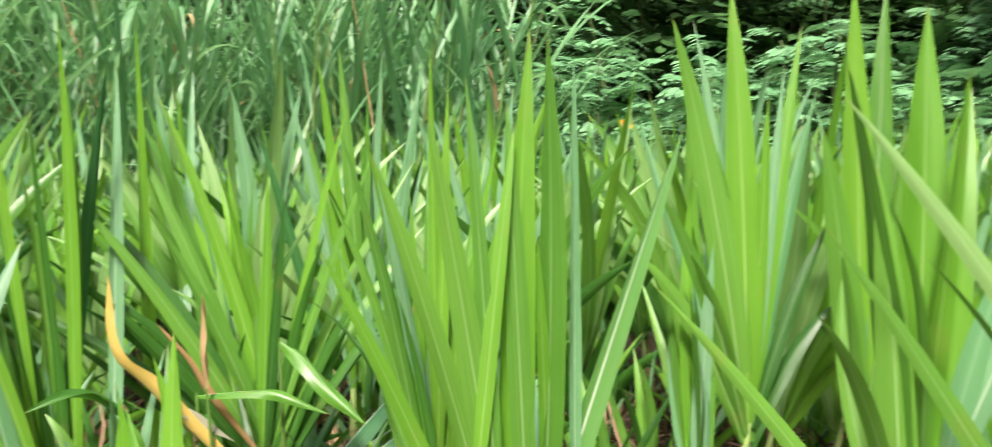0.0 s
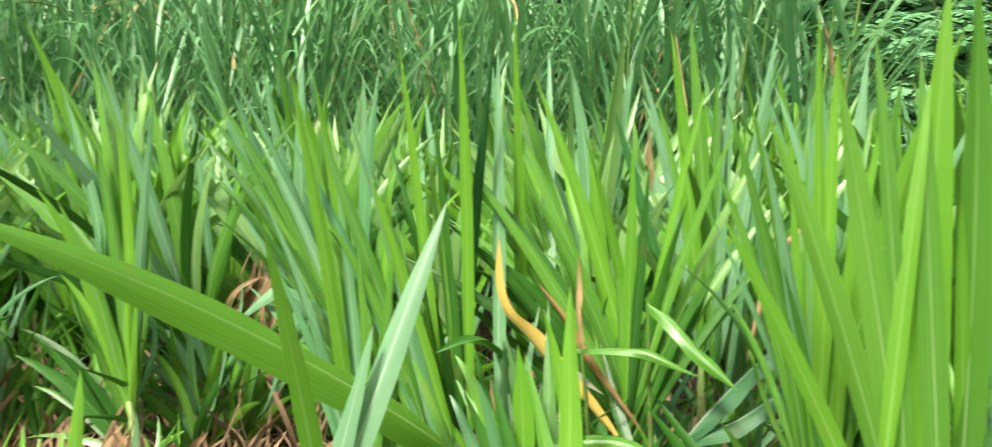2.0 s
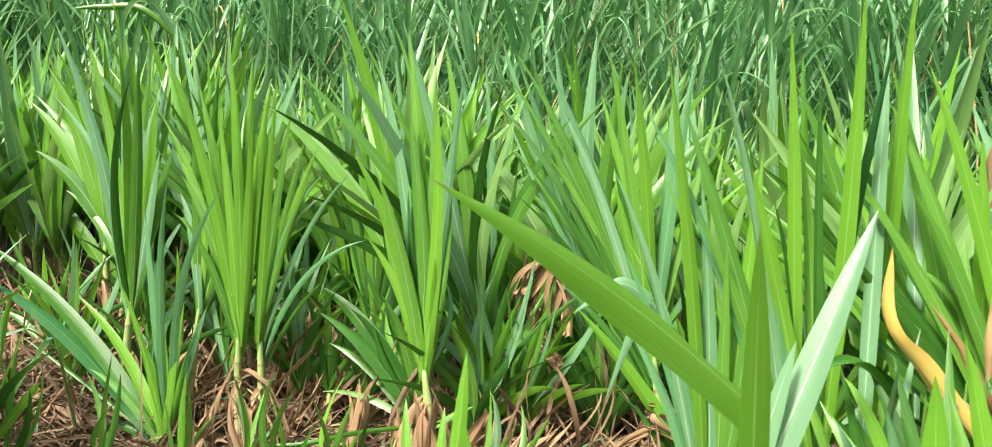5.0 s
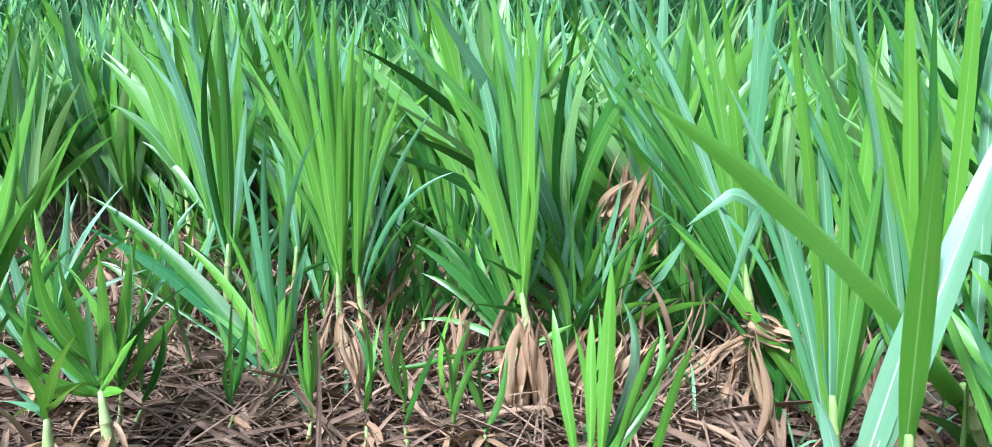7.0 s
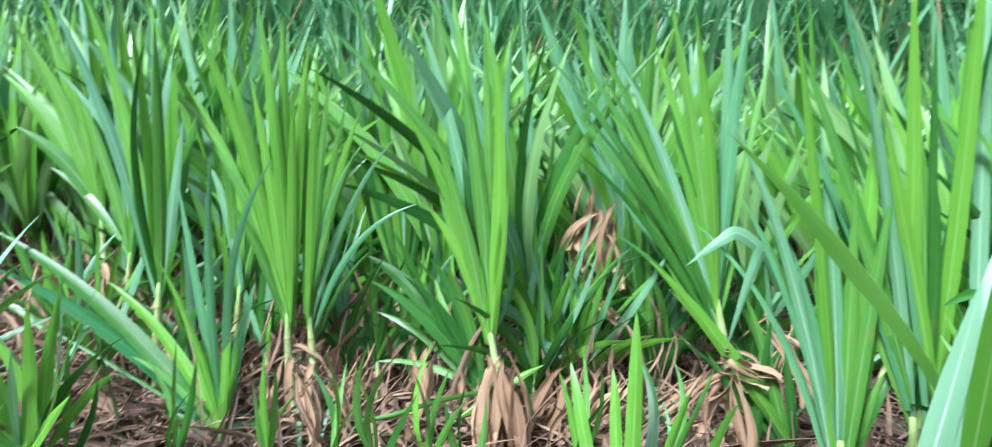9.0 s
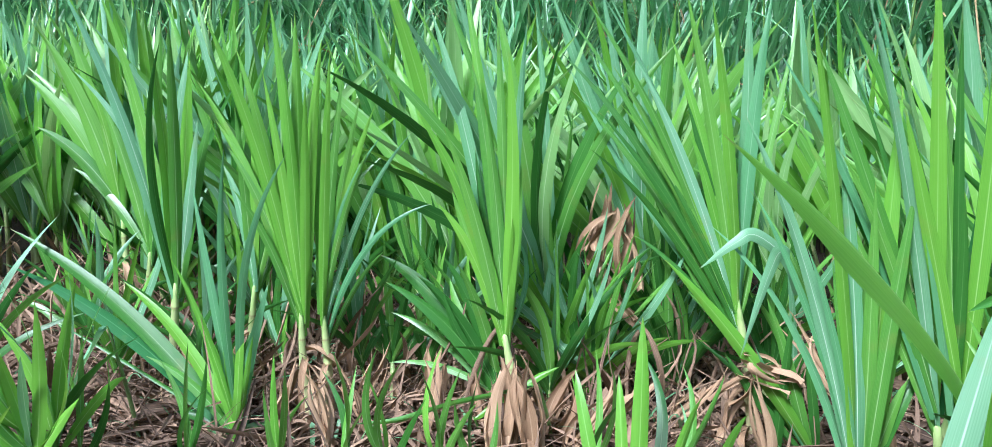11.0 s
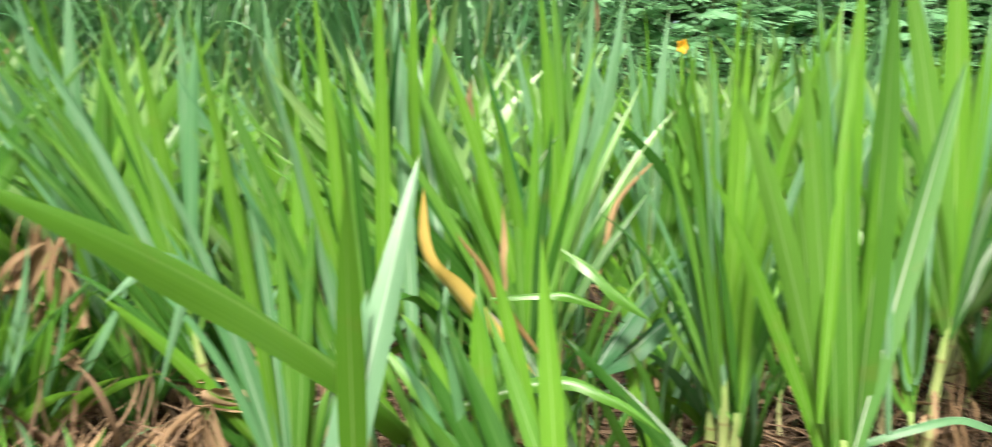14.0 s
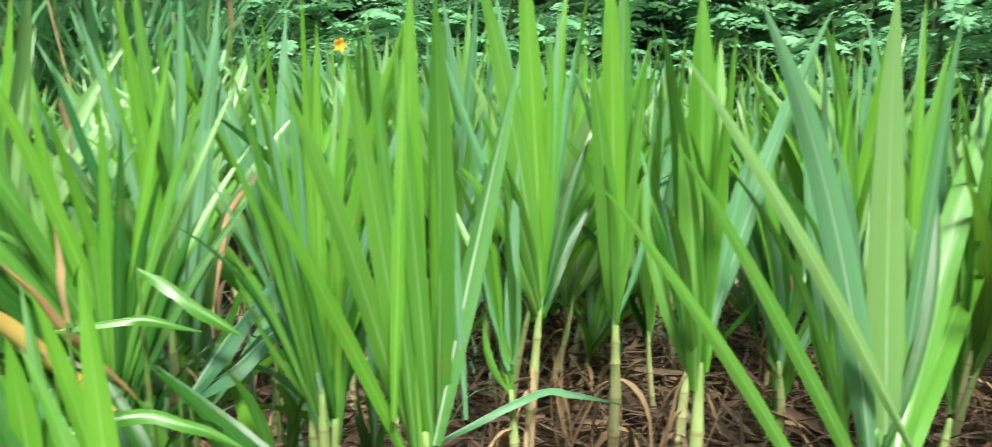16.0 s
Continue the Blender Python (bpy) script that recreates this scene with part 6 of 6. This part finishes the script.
dry_tangle()


# ---- shrub with feathered leaves, and the dark wood behind ----
def feathered_leaf(mesh, root, way, length, pairs, size, rnd):
    """A leaf of many leaflets in pairs along a thin rib."""
    way = unit(np.array(way, float))
    flat = unit(np.cross(way, (0, 0, 1)) + np.array((0, 0, 0.12 * rnd.uniform(-1, 1))))
    end = root + way * length + np.array((0, 0, -0.28 * length))
    curve = bezier(root, root + way * length * 0.5 + np.array((0, 0, 0.03)), end)
    tip_t = unit(np.array(curve(1.0)) - curve(0.9))
    for k in range(pairs):
        s = 0.2 + 0.8 * k / pairs
        p = np.array(curve(s))
        for sg in (-1, 1):
            d = unit(flat * sg + 0.45 * tip_t + np.array((0, 0, rnd.uniform(-0.35, 0.05))))
            sz = size * (0.75 + 0.5 * math.sin(s * 3)) * rnd.uniform(0.85, 1.1)
            blade(mesh, bezier(p, p + d * sz * 0.5 + np.array((0, 0, 0.004)), p + d * sz), sz * 0.48, tip_t, 4, 2, 0.25, 0.0, 0.0, 0.3, rnd)
    blade(mesh, bezier(end, end + tip_t * size * 0.5, end + tip_t * size), size * 0.5, flat, 4, 2, 0.25, 0.0, 0.0, 0.3, rnd)


def shrub(seed, high, wide, leaves, size, material, label, name="shrub", pairs=6):
    rnd = random.Random(seed)
    thing = new(name)
    tagged(thing, label, "shrub", "shrubs behind the field")
    crown = Mesh()
    for k in range(7):
        az, r = rnd.uniform(0, 6.3), wide * math.sqrt(rnd.uniform(0.05, 1))
        end = np.array((r * math.cos(az), r * math.sin(az), high * rnd.uniform(0.6, 1.0)))
        mid = end * 0.5 + np.array((0, 0, high * 0.12))
        c = bezier((0, 0, -0.05), mid, end)
        wood = Mesh()
        tube(wood, [c(i / 6) for i in range(7)], [0.022 * (1 - 0.12 * i) for i in range(7)], 6)
        if k < 4:
            part("branch", wood, M_BARK, thing)
        for j in range(leaves):
            s = 0.18 + 0.82 * math.sqrt(rnd.random())
            p = np.array(c(s)) + np.array((rnd.gauss(0, 0.13), rnd.gauss(0, 0.13), rnd.gauss(0, 0.12))) * wide
            p[2] = max(p[2], 0.05)
            a2 = rnd.uniform(0, 6.3)
            feathered_leaf(crown, p, (math.cos(a2), math.sin(a2), rnd.uniform(-0.1, 0.6)), size * rnd.uniform(4, 6.5), pairs, size, rnd)
    tagged(part("crown", crown, material, thing), kind="stuff")
    return thing


SHRUB = "dark green shrub with feathered leaves of small oval leaflets"
bush = shrub(3, 1.45, 0.6, 38, 0.04, M_BUSHLEAF, SHRUB)
bush.location = (1.75, 3.55, SOIL)
other = shrub(4, 1.5, 0.65, 38, 0.042, M_BUSHLEAF, SHRUB)
other.location = (2.75, 3.2, SOIL)
for src, x, y, s, a in ((bush, 2.3, 4.1, 1.2, 2.0), (other, 3.3, 3.2, 1.1, 1.0), (bush, 3.1, 2.4, 1.0, 4.0), (other, 3.6, 1.8, 1.1, 3.0), (bush, 1.4, 4.4, 1.25, 5.0), (bush, 2.5, 2.85, 0.75, 0.7), (other, 3.7, 2.5, 1.2, 5.1), (other, 3.2, 1.2, 0.9, 2.2), (bush, 2.2, 3.3, 0.85, 3.1)):
    copy_thing(src, Matrix.Translation((x, y, SOIL)) @ Matrix.Rotation(a, 4, "Z") @ Matrix.Diagonal((s, s, s, 1)))
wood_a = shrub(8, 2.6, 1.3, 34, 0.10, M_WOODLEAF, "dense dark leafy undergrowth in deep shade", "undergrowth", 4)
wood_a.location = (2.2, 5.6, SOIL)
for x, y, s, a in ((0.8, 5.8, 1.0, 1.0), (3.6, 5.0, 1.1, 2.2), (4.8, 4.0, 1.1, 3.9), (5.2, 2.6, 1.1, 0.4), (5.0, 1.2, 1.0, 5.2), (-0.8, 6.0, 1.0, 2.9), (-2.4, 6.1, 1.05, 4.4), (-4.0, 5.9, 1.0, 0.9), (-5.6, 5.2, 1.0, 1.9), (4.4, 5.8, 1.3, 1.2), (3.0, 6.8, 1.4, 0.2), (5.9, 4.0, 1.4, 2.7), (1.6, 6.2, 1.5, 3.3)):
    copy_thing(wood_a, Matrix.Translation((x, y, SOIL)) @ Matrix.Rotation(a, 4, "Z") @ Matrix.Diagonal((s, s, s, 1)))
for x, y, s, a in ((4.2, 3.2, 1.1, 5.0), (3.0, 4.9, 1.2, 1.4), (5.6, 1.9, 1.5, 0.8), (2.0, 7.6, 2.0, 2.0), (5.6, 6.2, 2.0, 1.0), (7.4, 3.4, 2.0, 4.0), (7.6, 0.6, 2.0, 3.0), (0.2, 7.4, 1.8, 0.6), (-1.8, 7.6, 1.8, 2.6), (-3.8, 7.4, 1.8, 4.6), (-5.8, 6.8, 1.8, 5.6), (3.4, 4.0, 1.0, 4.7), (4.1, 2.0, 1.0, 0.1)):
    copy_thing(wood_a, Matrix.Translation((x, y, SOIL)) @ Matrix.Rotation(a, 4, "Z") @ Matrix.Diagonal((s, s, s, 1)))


# Ovate leaves stand in for broad pale grass blades bent over in the gap.
def broadleaf_weed(x, y, z):
    ob = new("broadleaf_weed")
    ob.location = (x, y, SOIL)
    tagged(ob, "broad pale bluish leaves standing in for bent grass blades", "weed")
    rnd = random.Random(17)
    s = Mesh()
    tube(s, [(0.02, 0.02, -0.03), (0.01, 0, z * 0.5), (0, 0, z)], [0.006, 0.005, 0.003], 6)
    part("stem", s, M_TALLSTALK, ob)
    for k in range(7):
        a = k * 2.4
        st = np.array((0, 0, z * (0.75 + 0.04 * k)))
        d = np.array((math.cos(a), 0.7 * math.sin(a) - 0.3, 0.15))
        m = Mesh()
        blade(m, bezier(st, st + d * 0.07 + np.array((0, 0, 0.03)), st + d * 0.15 - np.array((0, 0, 0.03))), 0.085, (-d[1], d[0], 0.3), 10, 4, 0.2, 0.15, 0.2, 0.35, rnd)
        part("leaf", m, M_PALE, ob)


broadleaf_weed(0.80, 2.0, 0.60)


# yellow flower among the shrubs
def flower(x, y, z):
    ob = new("flower")
    ob.location = (x, y, SOIL)
    tagged(ob, "small yellow flower on a thin green stem", "flower")
    s = Mesh()
    tube(s, [(0.03, 0.02, -0.03), (0.01, 0, z * 0.5), (0, 0, z)], [0.003, 0.0025, 0.002], 5)
    part("stem", s, M_TALLSTALK, ob)
    for k in range(5):
        a = k * 1.2566
        m = Mesh()
        d = np.array((math.cos(a), -0.5, math.sin(a)))
        blade(m, bezier((0, 0, z), np.array((0, -0.012, z)) + d * 0.018, np.array((0, 0, z)) + d * 0.031), 0.025, (-math.sin(a), 0, math.cos(a)), 5, 2, 0.2, 0, 0, 0.5)
        part("petal", m, M_FLOWER, ob)


flower(1.46, 2.69, 0.94)


# ---- ground ----
def ground():
    gr = random.Random(9)
    xs = [-300, -60, -15, -6] + [-4 + 0.1 * i for i in range(81)] + [6, 15, 60, 300]
    ys = [-300, -60, -15, -4] + [-1 + 0.1 * i for i in range(51)] + [6, 15, 60, 300]
    m = Mesh()
    rows = [[(x, y, 0.03 * noise.noise(Vector((x * 2.2, y * 2.2, 0))) + SOIL - 0.012 if abs(x) < 6 and -2 < y < 6 else SOIL - 0.01) for x in xs] for y in ys]
    m.grid(rows, [x * 0.1 for x in xs], [y * 0.1 for y in ys])
    ob = new("ground", m.data("ground", M_SOIL))
    tagged(ob, "dark brown soil under dry grass litter", "ground", kind="structure")


ground()


def litter():
    """Dry fallen blades, matted on the soil and leaning over one another."""
    rnd = random.Random(21)
    m = Mesh()
    for k in range(19000):
        u = rnd.random()
        if u < 0.48:
            x, y = rnd.uniform(-2.1, 0.3), rnd.uniform(1.0, 2.2)
        elif u < 0.8:
            x, y = rnd.uniform(0.3, 2.2), rnd.uniform(0.15, 2.0)
        else:
            x, y = rnd.uniform(-2.4, 2.3), 0.55 + 2.1 * rnd.random()
        z = 0.004 + (0.03 + 0.07 * max(0.0, noise.noise(Vector((x * 5, y * 5, 3))))) * rnd.random() ** 1.5
        a = rnd.uniform(0, 6.3)
        ln = rnd.uniform(0.06, 0.30)
        tilt = rnd.gauss(0.06, 0.18) if rnd.random() < 0.9 else rnd.gauss(0.5, 0.3)
        d = np.array((math.cos(a) * math.cos(tilt), math.sin(a) * math.cos(tilt), math.sin(tilt))) * ln
        p = np.array((x, y, z))
        e = p + d
        e[2] = max(0.005, e[2])
        c = (p + e) / 2 + np.array((rnd.gauss(0, 0.014), rnd.gauss(0, 0.014), abs(rnd.gauss(0, 0.008))))
        q = rnd.random()
        wide = rnd.uniform(0.002, 0.005) if q < 0.62 else rnd.uniform(0.006, 0.013) if q < 0.9 else rnd.uniform(0.013, 0.024)
        blade(m, bezier(p, c, e), wide, (-math.sin(a), math.cos(a), rnd.uniform(-0.8, 0.8)), 6, 2, rnd.uniform(0.2, 1.0), 0.12, rnd.uniform(-1.2, 1.2), 0.7, rnd)
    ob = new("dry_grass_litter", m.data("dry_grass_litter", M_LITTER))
    ob.location.z = SOIL
    tagged(ob, "matted brown and tan dry grass litter on the soil", "litter", kind="stuff")


def hanging_blades():
    """Dead blades that hang from the stalks down to the litter."""
    rnd = random.Random(22)
    m = Mesh()
    near = new("dead_blade_heap")
    near.location.z = SOIL
    tagged(near, "loose heap of tan dead grass blades below the stalks", "dry grass")
    for k in range(1900):
        x, y = (rnd.uniform(-2.1, -0.1), rnd.uniform(1.45, 1.95)) if rnd.random() < 0.85 else (rnd.uniform(0.5, 2.0), rnd.uniform(1.3, 2.2))
        z = 0.04 + 0.25 * rnd.random() ** 1.8
        if k < 400:
            x, y, z = rnd.uniform(-1.75, -0.35), rnd.uniform(1.25, 1.55), 0.02 + 0.09 * rnd.random()
        p = np.array((x, y, z))
        e = np.array((x + rnd.gauss(0, 0.09), y + rnd.gauss(0, 0.09), rnd.uniform(0, 0.04)))
        c = (p + e) / 2 + np.array((rnd.gauss(0, 0.045), rnd.gauss(0, 0.045), 0.04))
        one = k < 260
        strip = Mesh() if one else m
        blade(strip, bezier(p, c, e), rnd.uniform(0.003, 0.012), (rnd.uniform(-1, 1), rnd.uniform(-1, 1), 0.1), 8, 2, rnd.uniform(0.2, 1.0), 0.3, rnd.uniform(-1.5, 1.5), 0.1, rnd)
        if one:
            part("dry_leaf", strip, M_DEADBLADE, near)
    ob = new("dry_hanging_blades", m.data("dry_hanging_blades", M_HANGING))
    ob.location.z = SOIL
    tagged(ob, "tan dead grass blades hanging to the ground below the stalks", "dry grass", kind="stuff")


litter()
hanging_blades()


def low_weeds():
    """Short green blades that come up through the litter."""
    rnd = random.Random(23)
    m = Mesh()
    for k in range(900):
        x, y = rnd.uniform(-2.3, 2.0), rnd.uniform(1.2, 2.6)
        ln = rnd.uniform(0.06, 0.2)
        a = rnd.uniform(0, 6.3)
        d = np.array((math.cos(a), math.sin(a), 0))
        p = np.array((x, y, 0.0))
        blade(m, bezier(p, p + d * ln * 0.2 + np.array((0, 0, ln * 0.7)), p + d * ln * 0.7 + np.array((0, 0, ln * 0.6))), rnd.uniform(0.004, 0.010), (-d[1], d[0], 0), 6, 2, 0.3, 0.1, 0.3, 0.6, rnd)
    ob = new("low_grass", m.data("low_grass", M_FARBLADE))
    ob.location.z = SOIL
    tagged(ob, "short thin green grass growing through dry litter", "grass", kind="stuff")


low_weeds()


def sky_block_ring():
    """A far ring of trees that closes the place behind the camera; unseen, added to block low sky light."""
    rnd = random.Random(4)
    m = Mesh()
    for k in range(3600):
        a = rnd.uniform(0, 6.2832)
        r = rnd.uniform(10, 12)
        z = rnd.uniform(0, 7.0 + 1.0 * math.sin(5 * a) + math.sin(13 * a))
        p = np.array((r * math.cos(a), r * math.sin(a), max(z, 0.1)))
        d = np.array((rnd.gauss(0, 1), rnd.gauss(0, 1), rnd.gauss(0, 0.6)))
        blade(m, bezier(p, p + d * 0.5 + np.array((0, 0, 0.3)), p + d), 1.1, (-math.sin(a), math.cos(a), 0.4), 3, 2, 0.3, 0, 0, 0.5, rnd)
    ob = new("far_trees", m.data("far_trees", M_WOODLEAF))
    tagged(ob, "unseen dark green tree ring added to block low sky light", "trees", kind="stuff")


sky_block_ring()
